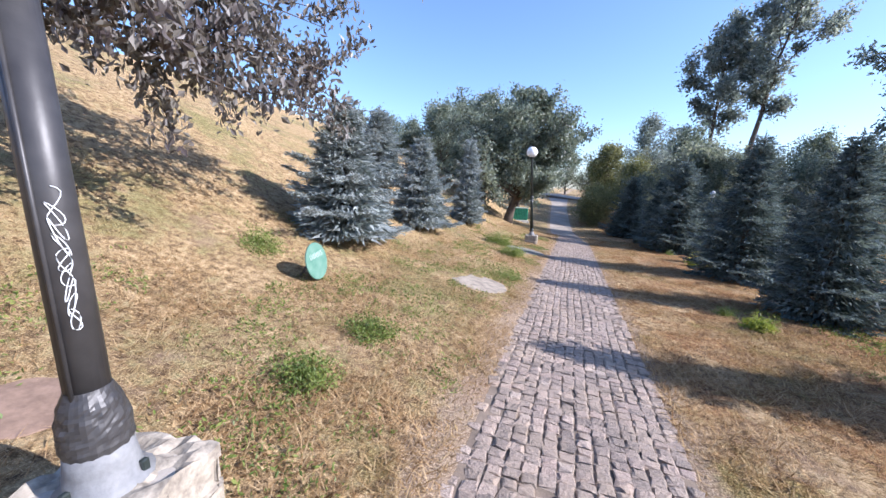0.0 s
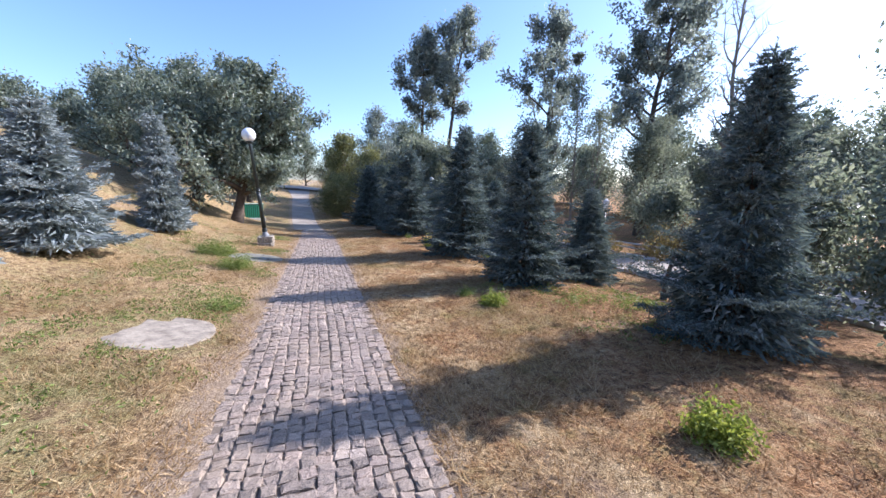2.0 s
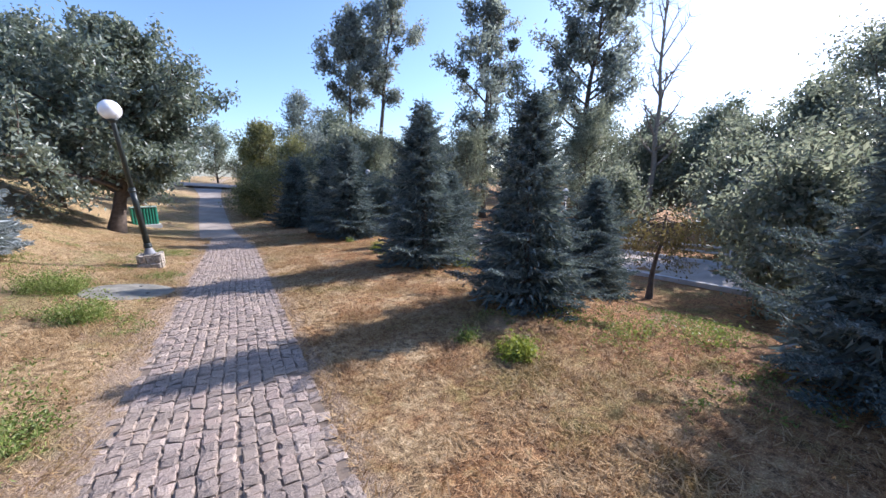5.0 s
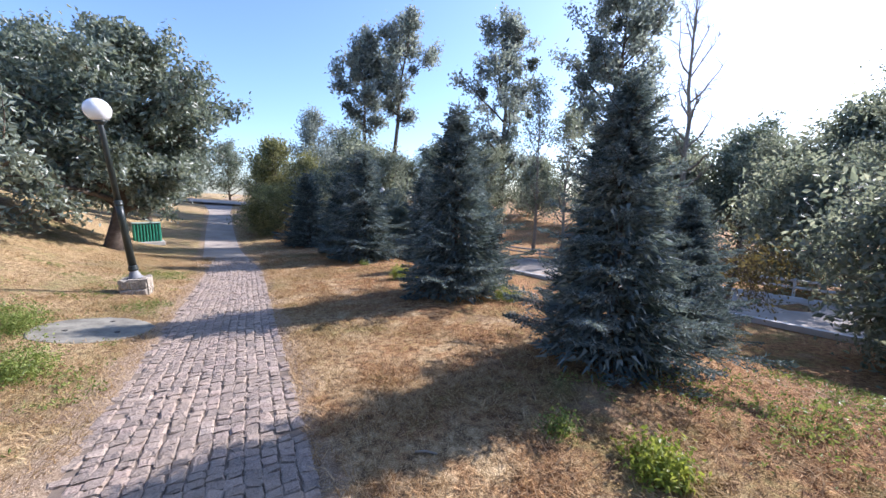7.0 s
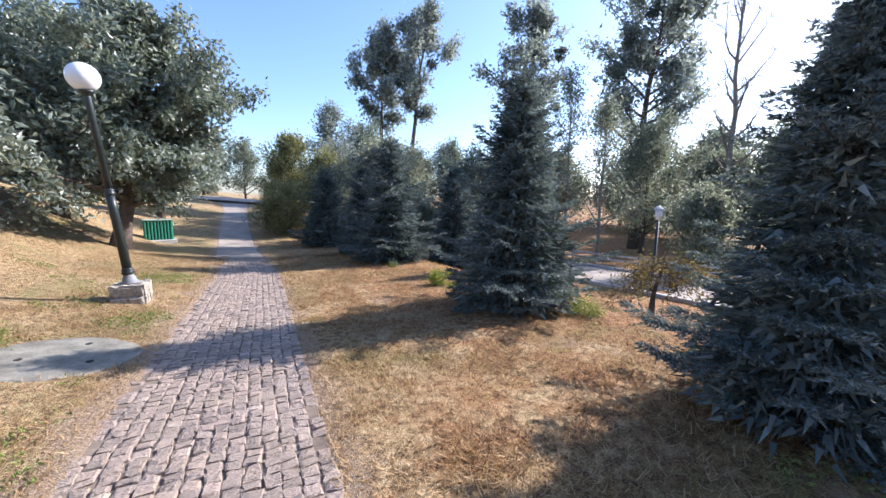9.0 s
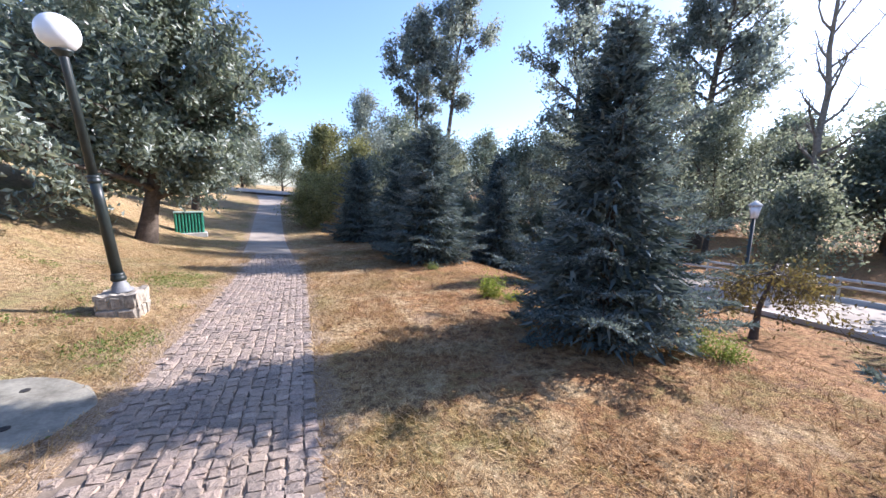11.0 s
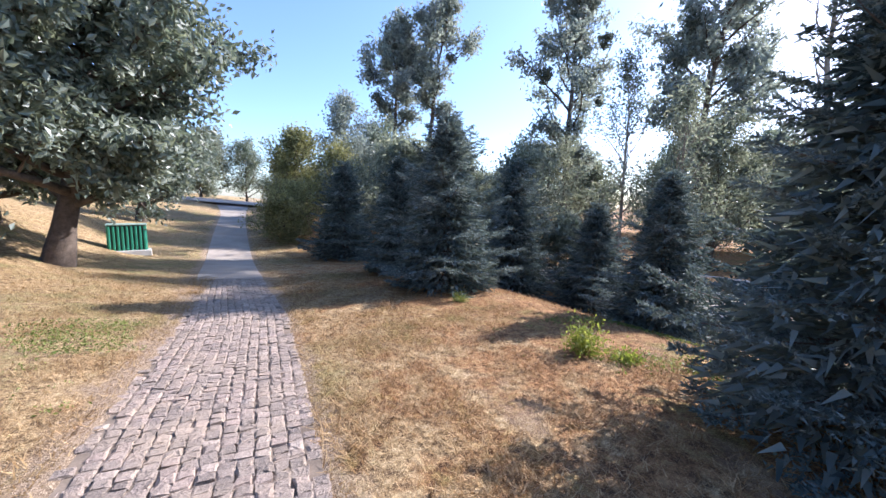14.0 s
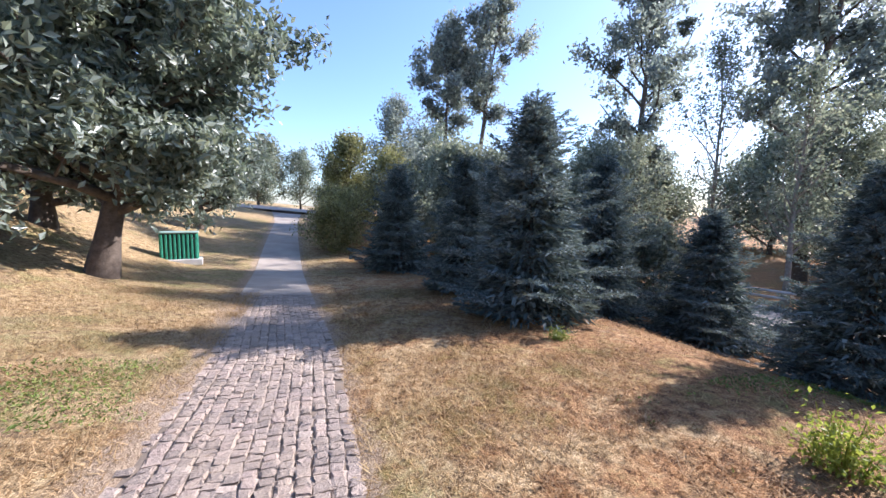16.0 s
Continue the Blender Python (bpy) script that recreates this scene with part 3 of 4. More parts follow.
# ---- lamps and small fixed things ----
def pedestal(owner, w, d, h, courses, across, rng):
    """A block of mortar faced with rough stones, course upon course."""
    part("core", box_bm(w - 0.03, d - 0.03, h, 0.02), MORTAR, owner)
    sh = h / courses
    for r in range(courses):
        for face in range(4):
            length = w if face % 2 == 0 else d
            n = across + (r + face) % 2
            for k in range(n):
                sw = length / n - 0.018
                bm = box_bm(sw, 0.05, sh - 0.016, 0.012)
                for v in bm.verts:
                    v.co += Vector(rng.normal(size=3) * 0.009)
                off = -length / 2 + (k + 0.5) * length / n
                m = Matrix.Rotation(face * math.pi / 2, 4, "Z") @ Matrix.Translation((off, -(d if face % 2 == 0 else w) / 2 + 0.012, r * sh + 0.008))
                bmesh.ops.transform(bm, matrix=m, verts=bm.verts[:])
                part("stone", bm, RUBBLE, owner)
    top = bmesh.new()
    bmesh.ops.create_grid(top, x_segments=12, y_segments=12, size=0.5)
    bmesh.ops.scale(top, vec=(w + 0.02, d + 0.02, 1), verts=top.verts[:])
    skirt = bmesh.ops.extrude_edge_only(top, edges=[e for e in top.edges if e.is_boundary])["geom"]
    low = {v for v in skirt if isinstance(v, bmesh.types.BMVert)}
    for v in top.verts:
        a = noise.noise(v.co * 13 + Vector((h * 9, w, 2)))
        v.co += Vector((0.006 * a, 0.006 * a, -0.05 if v in low else 0.012 + 0.045 * a))
    bmesh.ops.translate(top, vec=(0, 0, h), verts=top.verts[:])
    part("cap", top, RUBBLE, owner)


def globe_lamp(x, y, lean, turn=0.0, h=2.78, label=""):
    rng = np.random.default_rng(int(abs(x * 100)))
    lamp = thing("street_lamp", x, y, ground_z(x, y) - 0.06, turn, label=label, category="street lamp")
    pedestal(lamp, 0.42, 0.42, 0.34, 2, 2, rng)
    m = Matrix.Translation((0, 0, 0.35)) @ lean
    pieces = (("base_cone", [(0.13, 0), (0.13, 0.02), (0.10, 0.04), (0.085, 0.10), (0.068, 0.13), (0.066, 0.15)], STEEL),
              ("collar", [(0.068, 0.15), (0.082, 0.165), (0.082, 0.20), (0.07, 0.22), (0.078, 0.235), (0.062, 0.26)], POLE),
              ("pole", [(0.062, 0.26), (0.058, 1.2), (0.055, 1.42)], POLE),
              ("ring", [(0.058, 1.40), (0.07, 1.415), (0.07, 1.44), (0.06, 1.45), (0.068, 1.47), (0.068, 1.485), (0.05, 1.50)], POLE),
              ("upper_pole", [(0.05, 1.5), (0.044, h - 0.24), (0.044, h - 0.22)], POLE),
              ("globe_holder", [(0.044, h - 0.24), (0.06, h - 0.22), (0.09, h - 0.19), (0.10, h - 0.165)], POLE),
              ("globe", [(0.2 * math.sin(math.radians(a)), h + 0.02 - 0.2 * math.cos(math.radians(a))) for a in range(24, 181, 12)], OPAL))
    for name, profile, material in pieces:
        bm = lathe_bm(profile, 24)
        bmesh.ops.transform(bm, matrix=m, verts=bm.verts[:])
        part(name, bm, material, lamp)
    return lamp


tilt = Matrix.Rotation(math.radians(-5.2), 4, "Y")
globe_lamp(-1.62, 14.0, tilt, 0, 3.08, "dark green lamp post with white globe on stone pedestal")

def crumpled(profile, seed, deep, sides=40):
    """A turned shape with a wrinkled skin."""
    fine = [(np.interp(k / 24, np.linspace(0, 1, len(profile)), [p[0] for p in profile]), np.interp(k / 24, np.linspace(0, 1, len(profile)), [p[1] for p in profile])) for k in range(25)]
    bm = lathe_bm(fine, sides)
    for v in bm.verts:
        a = math.atan2(v.co.y, v.co.x)
        fold = abs(noise.noise((2.2 * math.cos(a), 2.2 * math.sin(a), v.co.z * 22 + seed))) + 0.5 * noise.noise((6 * math.cos(a), 6 * math.sin(a), v.co.z * 50 + seed))
        v.co.x *= 1 + deep * fold
        v.co.y *= 1 + deep * fold
    for f in bm.faces:
        f.smooth = False
    return bm


# the wrapped post by the start of the path
near = thing("lamp_post", -1.78, 0.52, ground_z(-1.78, 0.52) - 0.1, 8, label="dark wrapped lamp post with graffiti on rough stone pedestal", category="street lamp")
rng = np.random.default_rng(4)
pedestal(near, 0.5, 0.5, 0.34, 2, 2, rng)
for name, profile, material in (("foot", [(0.15, 0.34), (0.15, 0.36), (0.118, 0.375), (0.108, 0.45), (0.099, 0.52)], STEEL),
                                ("wrapped_collar", [(0.097, 0.50), (0.106, 0.53), (0.102, 0.60), (0.090, 0.68), (0.066, 0.74)], WRAP),
                                ("pole", [(0.066, 0.70), (0.064, 1.4), (0.060, 2.1)], WRAP),
                                ("band", [(0.060, 2.05), (0.075, 2.06), (0.077, 2.18), (0.062, 2.20)], WRAP),
                                ("upper_pole", [(0.055, 2.20), (0.048, 3.02)], WRAP),
                                ("globe_holder", [(0.048, 3.0), (0.09, 3.06), (0.10, 3.08)], POLE),
                                ("globe", [(0.2 * math.sin(math.radians(a)), 3.27 - 0.2 * math.cos(math.radians(a))) for a in range(24, 181, 12)], OPAL)):
    part(name, crumpled(profile, 3.0, 0.09) if name == "wrapped_collar" else lathe_bm(profile, 20), material, near)
near.rotation_euler.y -= math.radians(4.4)
for a in (30, 150, 270):
    bm = box_bm(0.025, 0.03, 0.05, 0.005, (0.125 * math.cos(math.radians(a)), 0.125 * math.sin(math.radians(a)), 0.36))
    part("bolt", bm, POLE, near)
seam = [(0.067 * math.cos(-1.25), 0.067 * math.sin(-1.25), 0.72), (0.062 * math.cos(-1.25), 0.062 * math.sin(-1.25), 2.0)]
part("seam", tube_bm(seam, [0.008, 0.008], 6), WRAP, near)
# scrawled loops without meaning, drawn round the pole
pts = []
for k in range(150):
    f = k / 149
    a = -0.5 + 0.34 * math.sin(f * 71 + 2.4 * math.sin(f * 13)) * (1 - 0.45 * f)
    z = 1.40 - 0.42 * f + 0.05 * math.cos(f * 52)
    pts.append((0.0662 * math.cos(a), 0.0662 * math.sin(a), z))
part("scrawl", tube_bm(pts, [0.0019] * len(pts), 5), CHALK, near, "white scrawled line")


def round_slab(x, y, r, seed, holes, label, material=CONCRETE):
    rng = np.random.default_rng(seed)
    slab = thing("concrete_slab", x, y, label=label, category="manhole slab")
    lean_x = (ground_z(x + 0.4, y) - ground_z(x - 0.4, y)) / 0.8
    lean_y = (ground_z(x, y + 0.4) - ground_z(x, y - 0.4)) / 0.8
    bm = bmesh.new()
    rings = []
    for rr, zz in ((1.0, -0.08), (1.0, 0.0), (0.965, 0.012), (0.6, 0.016), (0.25, 0.018)):
        ring = []
        for k in range(40):
            a = k * math.tau / 40
            q = r * rr * (1 + 0.05 * noise.noise((math.cos(a) * 2, math.sin(a) * 2, seed)) + (0.012 * rng.normal() if rr > 0.9 else 0))
            px, py = q * math.cos(a), q * math.sin(a)
            ring.append(bm.verts.new((px, py, zz + lean_x * px + lean_y * py + 0.004 * noise.noise((px * 5, py * 5, seed)))))
        rings.append(ring)
    for lo, hi in zip(rings, rings[1:]):
        for k in range(40):
            bm.faces.new((lo[k], lo[(k + 1) % 40], hi[(k + 1) % 40], hi[k]))
    bm.faces.new(rings[-1])
    part("disc", bm, material, slab)
    # dark discs on top put the shade inside the lifting holes into colour
    for hx, hy in holes:
        bm = lathe_bm([(0.035, 0.0), (0.035, 0.004), (0.02, 0.005)], 10)
        bmesh.ops.translate(bm, vec=(hx, hy, 0.016 + lean_x * hx + lean_y * hy), verts=bm.verts[:])
        part("lifting_hole", bm, HOLE_SHADE, slab)
    return slab


round_slab(-1.66, 5.86, 0.5, 1, [], "round weathered concrete manhole slab in the grass", OLD_CONCRETE)
round_slab(-1.53, 11.4, 0.62, 2, [(0.1, 0.35), (-0.25, -0.1), (0.28, -0.2)], "grey-beige round concrete slab with lifting holes")
round_slab(-2.85, 0.7, 0.27, 3, [], "flat earth-stained concrete slab in the dry grass", EARTHY)

# green disc propped up in the lawn
dz = ground_z(-3.3, 3.6) + 0.02
disc = thing("green_disc", -3.3, 3.6, dz, 98, label="round green painted metal cover propped upright in grass", category="manhole cover")
m = Matrix.Translation((0, 0, 0.235)) @ Matrix.Rotation(math.radians(90 - 12), 4, "X")
bm = lathe_bm([(0.235, -0.012), (0.24, -0.008), (0.24, 0.008), (0.233, 0.012)], 40)
bmesh.ops.transform(bm, matrix=m, verts=bm.verts[:])
part("plate", bm, DISC_GREEN, disc)
rng = np.random.default_rng(77)
for k in range(8):
    x0 = -0.14 + 0.038 * k
    pts = [m @ Vector((x0 + rng.uniform(-0.012, 0.012), 0.075 + 0.1 * x0 + 0.022 * (q - 1.5), 0.0135)) for q in range(4)]
    part("chalk_mark", tube_bm(pts, [0.003] * 4, 5), CHALK, disc)
part("prop", tube_bm([(-0.05, 0.22, 0.0), (0, 0.04, 0.3)], [0.014, 0.014], 6), BARK, disc)

def lantern(x, y, h, label):
    """A slim post with a four-sided glass lantern and a pale cap."""
    lamp = thing("road_lantern", x, y, label=label, category="street lamp", group="lanterns by the road")
    part("post", lathe_bm([(0.09, -0.1), (0.09, 0.25), (0.05, 0.3), (0.04, h - 0.42)], 12), POLE, lamp)
    part("glass", tube_bm([(0, 0, h - 0.42), (0, 0, h - 0.1)], [0.09, 0.15], 4), OPAL, lamp)
    part("cap", tube_bm([(0, 0, h - 0.1), (0, 0, h - 0.06), (0, 0, h + 0.05)], [0.19, 0.18, 0.03], 4), KERB, lamp)


lantern(12.0, 14.3, 2.95, "dark lantern post with pale cap beside the road")
lantern(8.3, 28.5, 4.1, "dark lantern post with pale cap behind the spruces")

# corrugated green bin
bx, by, bw, bh, bd = -3.7, 26.0, 1.0, 1.0, 0.46
bin_ = thing("waste_bin", bx, by, ground_z(bx, by) - 0.08, 14, label="green corrugated metal waste bin with pale rim", category="waste bin")
# shade in the grooves between the ribs is put into the body's darker green
part("body", box_bm(bw - 0.06, bd - 0.06, bh, 0.01), BIN_DARK, bin_)
for k in range(9):
    x = -bw / 2 + 0.06 + k * (bw - 0.12) / 8
    for yy in (-bd / 2 + 0.02, bd / 2 - 0.02):
        part("rib", box_bm(0.062, 0.045, bh - 0.08, 0.012, (x, yy, 0.03)), BIN_GREEN, bin_)
for k in range(6):
    y = -bd / 2 + 0.08 + k * (bd - 0.16) / 5
    for xx in (-bw / 2 + 0.02, bw / 2 - 0.02):
        part("rib", box_bm(0.045, 0.062, bh - 0.08, 0.012, (xx, y, 0.03)), BIN_GREEN, bin_)
part("lid", box_bm(bw + 0.03, bd + 0.03, 0.05, 0.015, (0, 0, bh - 0.03)), BIN_RIM, bin_)
part("base_slab", box_bm(bw + 0.2, bd + 0.16, 0.2, 0.02, (0, 0, -0.04)), KERB, bin_)

# ---- spruces ----
for kind, x, y, h, r, turn, label in (
        ("blue", -4.27, 5.6, 2.4, 1.08, 40, "bushy silver-blue spruce on the dry slope"), ("grey", -6.5, 10.75, 2.5, 1.05, 100, "pointed silver-blue spruce on the slope"),
        ("blue", -4.32, 9.3, 2.4, 0.98, 10, "small blue-grey spruce on the slope"), ("grey", -4.2, 13.8, 3.3, 0.72, 220, "slender blue-grey spruce with a long leader on the slope")):
    spruce(kind, x, y, h, r, turn, label, group="spruces on the slope")
for kind, x, y, h, r, turn, label in (
        ("dark", 4.62, 4.15, 3.3, 0.88, 260, "sparse brownish-green spruce with a drooping tip"), ("dark", 3.98, 7.75, 3.15, 0.98, 0, "broad dark blue-green spruce beside the lawn"),
        ("slim", 5.7, 7.9, 2.15, 0.75, 30, "small dark spruce close behind a broad one"), ("dark", 4.15, 11.6, 3.85, 1.22, 120, "broad dark blue-green spruce beside the lawn"),
        ("slim", 4.15, 18.3, 4.05, 1.42, 200, "dense pointed blue-green spruce beside the lawn"), ("slim", 3.9, 20.9, 3.45, 1.1, 77, "pointed spruce close behind another"),
        ("dark", 3.2, 25.5, 3.9, 1.42, 40, "dark conical spruce at the edge of the path"), ("dark", 9.4, 18.6, 3.4, 1.35, 15, "grey-green spruce below the lawn"),
        ("dark", 6.9, 14.9, 3.1, 1.1, 310, "dark spruce on the bank below the lawn"),
        ("slim", 7.55, 20.2, 4.4, 1.3, 150, "tall dark spruce below the lawn"), ("slim", 5.9, 23.5, 3.9, 1.3, 95, "dark spruce in the row behind the lawn")):
    spruce(kind, x, y, h, r, turn, label)

# ---- broadleaf trees ----
flat = lambda k: 0.75 + 0.35 * math.sin(math.pi * k)
broadleaf("cherry_tree", -5.6, 2.1, 31, 3.3, 0.12, 15000, 0.115, LEAF_RED, spread=0.1, first=0.5, limbs=14, reach=3.4, rise=0.2, subs=9, up=-0.04, pull=(1.1, 0.7, 0), hang=1.4, ragged=(0.5, 1.3),
          tags=dict(label="purple-leaved plum tree with drooping branches on the slope", category="tree"))
low = lambda k: 1.05 - 0.75 * k ** 1.6
broadleaf("linden_tree", -3.92, 21.95, 41, 6.5, 0.24, 56000, 0.19, LEAF_LINDEN, spread=0.17, first=0.18, limbs=34, reach=3.4, rise=0.55, subs=11, shape=low, lean=(1.3, -0.3), up=0.04, bow=0.75, ragged=(0.45, 1.45),
          tags=dict(label="broad dense linden with dull green leaves", category="tree"))
broadleaf("linden_tree", -6.2, 24.6, 43, 6.1, 0.22, 38000, 0.19, LEAF_LINDEN, spread=0.24, first=0.08, limbs=36, reach=3.1, rise=0.6, subs=10, shape=low, up=0.06, ragged=(0.5, 1.4),
          tags=dict(label="tall dark linden behind the slope", category="tree"))
broadleaf("linden_tree", -5.0, 33.0, 44, 5.6, 0.2, 24000, 0.2, LEAF_LINDEN, spread=0.25, first=0.12, limbs=36, reach=3.2, rise=0.55, subs=10, shape=low,
          tags=dict(label="dark round linden behind the bin", category="tree"))
tall = dict(label="tall slender tree with mistletoe clumps against the sky", category="tree")
poplars = [broadleaf("tall_poplar_tree", 13.4, 50, 51, 19.6, 0.34, 9000, 0.42, LEAF_TALL, spread=0.42, first=0.5, limbs=12, reach=5.2, rise=0.75, subs=4, lean=(0.6, 0), ragged=(0.5, 1.4), tags=tall),
           broadleaf("tall_poplar_tree", 16.0, 48, 52, 22, 0.36, 9000, 0.42, LEAF_TALL, spread=0.42, first=0.5, limbs=12, reach=5.4, rise=0.7, subs=4, lean=(2.6, 0), ragged=(0.5, 1.4), tags=tall),
           broadleaf("tall_poplar_tree", 19.8, 31, 53, 17.9, 0.3, 11000, 0.32, LEAF_TALL, spread=0.27, first=0.25, limbs=22, reach=4.6, rise=0.8, subs=5, lean=(0.3, 0), tags=tall),
           broadleaf("tall_poplar_tree", 25.7, 25, 54, 18.8, 0.36, 16000, 0.34, LEAF_TALL, spread=0.32, first=0.36, limbs=26, reach=5.2, rise=0.6, subs=6, lean=(0.8, 0), tags=tall)]


def mistletoe(tree, balls, seed):
    """Dense round tufts that sit in a tree's crown, each a part of it."""
    rng = np.random.default_rng(seed)
    for x, y, z, r in balls:
        n = int(620 * r)
        lobes = rng.normal(size=(7, 3)) * r * 0.34
        spots = lobes[rng.integers(0, 7, n)] + rng.normal(size=(n, 3)) * r * 0.26 + [x, y, z]
        tagged(from_arrays("mistletoe", *leaf_cards(rng, spots, 0.26, 0.1), LEAF_MISTLETOE, tree), "dark round mistletoe tuft", kind="stuff")


mistletoe(poplars[0], [(-2.6, 0.3, 9.6, 0.9), (-1.9, -0.5, 12.4, 0.8), (-2.4, 0.2, 14.6, 0.9), (0.9, 0.4, 16.5, 0.8)], 301)
mistletoe(poplars[1], [(-0.6, 0.3, 15.2, 0.9), (2.7, -0.4, 17.2, 0.8), (0.9, 0.3, 19.6, 0.9)], 302)
mistletoe(poplars[2], [(2.3, -0.8, 14.6, 0.62), (1.9, 0.4, 12.6, 0.75), (-1.9, 0.3, 12.0, 0.6), (0.6, 0.2, 16.2, 0.6), (2.6, -0.4, 10.8, 0.5)], 303)
mistletoe(poplars[3], [(-2.8, 0.3, 12.4, 0.8), (-1.6, 0.5, 14.9, 0.8), (1.9, -0.3, 13.6, 0.8), (0.6, 0.2, 17.0, 0.7)], 304)
bare = thing("bare_tree", 27.2, 20.1, label="leafless dry tree with thin pale branches", category="tree")
lines, twigs = grow(np.random.default_rng(61), 17.8, 0.26, first=0.25, limbs=24, reach=3.2, rise=0.9, subs=14)
from_arrays("trunk", *tubes(lines, 6), PALE_BARK, bare, shade=True)
bush = dict(label="dense broadleaf tree beside the lower road", category="tree", group="trees by the road")
for x, y, seed, h, r, n, size, leaf in (
        (10.6, 34.5, 71, 6.3, 2.6, 12000, 0.19, LEAF_MIXED), (17.5, 30, 72, 6.8, 3.0, 16000, 0.17, LEAF_MIXED), (28.5, 14.5, 73, 5.8, 3.0, 17000, 0.16, LEAF_MIXED),
        (24.0, 8.0, 74, 8.4, 3.8, 24000, 0.17, LEAF_MIXED), (23.5, 2.5, 75, 9.5, 4.0, 14000, 0.22, LEAF_LINDEN), (22.5, -4, 76, 9.0, 4.2, 12000, 0.24, LEAF_LINDEN),
        (10.3, 4.4, 77, 4.4, 1.9, 16000, 0.13, LEAF_LINDEN), (10.2, 0.6, 78, 5.0, 2.1, 11000, 0.14, LEAF_LINDEN), (23.0, 22.5, 79, 7.5, 3.2, 18000, 0.16, LEAF_MIXED),
        (10.9, 24.2, 80, 5.6, 1.9, 9000, 0.17, LEAF_MIXED)):
    broadleaf("broadleaf_tree", x, y, seed, h, 0.14, n, size, leaf, spread=0.3, first=0.12, limbs=20, reach=r, rise=0.55, subs=7, tags=bush)
broadleaf("thin_tree", 18.5, 25.1, 85, 11.5, 0.12, 3800, 0.17, LEAF_MIXED, PALE_BARK, spread=0.25, first=0.2, limbs=24, reach=2.6, rise=0.95, subs=6, tags=dict(label="slender half-bare young tree", category="tree"))
broadleaf("thin_tree", 17.2, 21.0, 86, 8.5, 0.11, 3500, 0.16, LEAF_MIXED, PALE_BARK, spread=0.25, first=0.2, limbs=22, reach=2.2, rise=0.95, subs=6, tags=dict(label="slender half-bare young tree", category="tree"))
for x, y, seed, h, n in ((9.65, 9.1, 87, 2.3, 2200), (9.6, 12.7, 88, 1.75, 2800)):
    broadleaf("weeping_tree", x, y, seed, h, 0.085, n, 0.09, LEAF_DRY, spread=0.12, first=0.75, limbs=16, reach=1.5, rise=0.1, subs=8, up=-0.28, lean=(0.45, 0), hang=1.0,
              tags=dict(label="small weeping tree with drying brownish leaves", category="tree"))
# farther trees along and beyond the path
for name, x, y, seed, h, r, n, size, leaf, label in (
        ("birch_tree", 5.4, 36.3, 91, 8.4, 2.0, 9000, 0.2, LEAF_TALL, "feathery pale birch behind the spruces"), ("round_tree", 2.6, 38.5, 92, 5.6, 2.3, 11000, 0.2, LEAF_WARM, "round yellowing tree at the path's end"),
        ("broadleaf_tree", 4.2, 33.5, 93, 4.4, 1.9, 9000, 0.18, LEAF_WARM, "yellowing green tree behind the spruces"), ("broadleaf_tree", -6, 60, 94, 4.4, 2.6, 9000, 0.3, LEAF_LINDEN, "dark tree beyond the path's end"),
        ("broadleaf_tree", 10.5, 44, 95, 6.0, 2.8, 8000, 0.24, LEAF_MIXED, "dense green tree behind the spruces"), ("broadleaf_tree", -15, 40, 96, 7.5, 3.8, 10000, 0.28, LEAF_LINDEN, "dark tree behind the slope"),
        ("broadleaf_tree", -22, 33, 97, 4.5, 2.6, 6000, 0.24, LEAF_MIXED, "small tree on the crest of the slope"), ("broadleaf_tree", -12, 62, 98, 5, 3.4, 9000, 0.32, LEAF_MIXED, "green tree in the distance")):
    broadleaf(name, x, y, seed, h, 0.16, n, size, leaf, PALE_BARK if name == "birch_tree" else BARK, spread=0.3, first=0.1, limbs=20, reach=r, rise=0.6, subs=7, tags=dict(label=label, category="tree"))


# woods that close the view, grown from a few trees
woods = []
for seed, h, r, leaf in ((111, 7.5, 3.6, LEAF_MIXED), (112, 9.0, 4.0, LEAF_LINDEN), (113, 6.0, 3.4, LEAF_MIXED)):
    woods.append(broadleaf("woodland_tree", 30 + seed % 10 * 4, 12 + seed % 10 * 7, seed, h, 0.16, 9000, 0.34, leaf, spread=0.42, first=0.06, limbs=30, reach=r, rise=0.5, subs=8, shape=low,
                           tags=dict(label="leafy tree in the woods beyond the road", category="tree", group="woods beyond the road")))
rng = np.random.default_rng(5)
spots = [(32 + rng.uniform(0, 6), -14 + 4.6 * k) for k in range(11)] + [(13 + 3.4 * k, 66 + rng.uniform(-4, 4)) for k in range(8)]
spots += [(-32 + 5.0 * k, 72 + rng.uniform(-5, 5)) for k in range(9)] + [(33 + rng.uniform(0, 6), 36 + 5 * k) for k in range(6)] + [(-24 + 3.5 * k, 44 + rng.uniform(-2, 3)) for k in range(4)]
spots += [(10.2 + rng.uniform(-0.5, 0.8), 36.5 + 4.5 * k) for k in range(4)]
for k, (x, y) in enumerate(spots):
    copy_thing(woods[k % 3], pose(x, y, ground_z(x, y), 0, 0, rng.uniform(0, 360)) @ Matrix.Diagonal((*(rng.uniform(0.8, 1.15),) * 3, 1)))


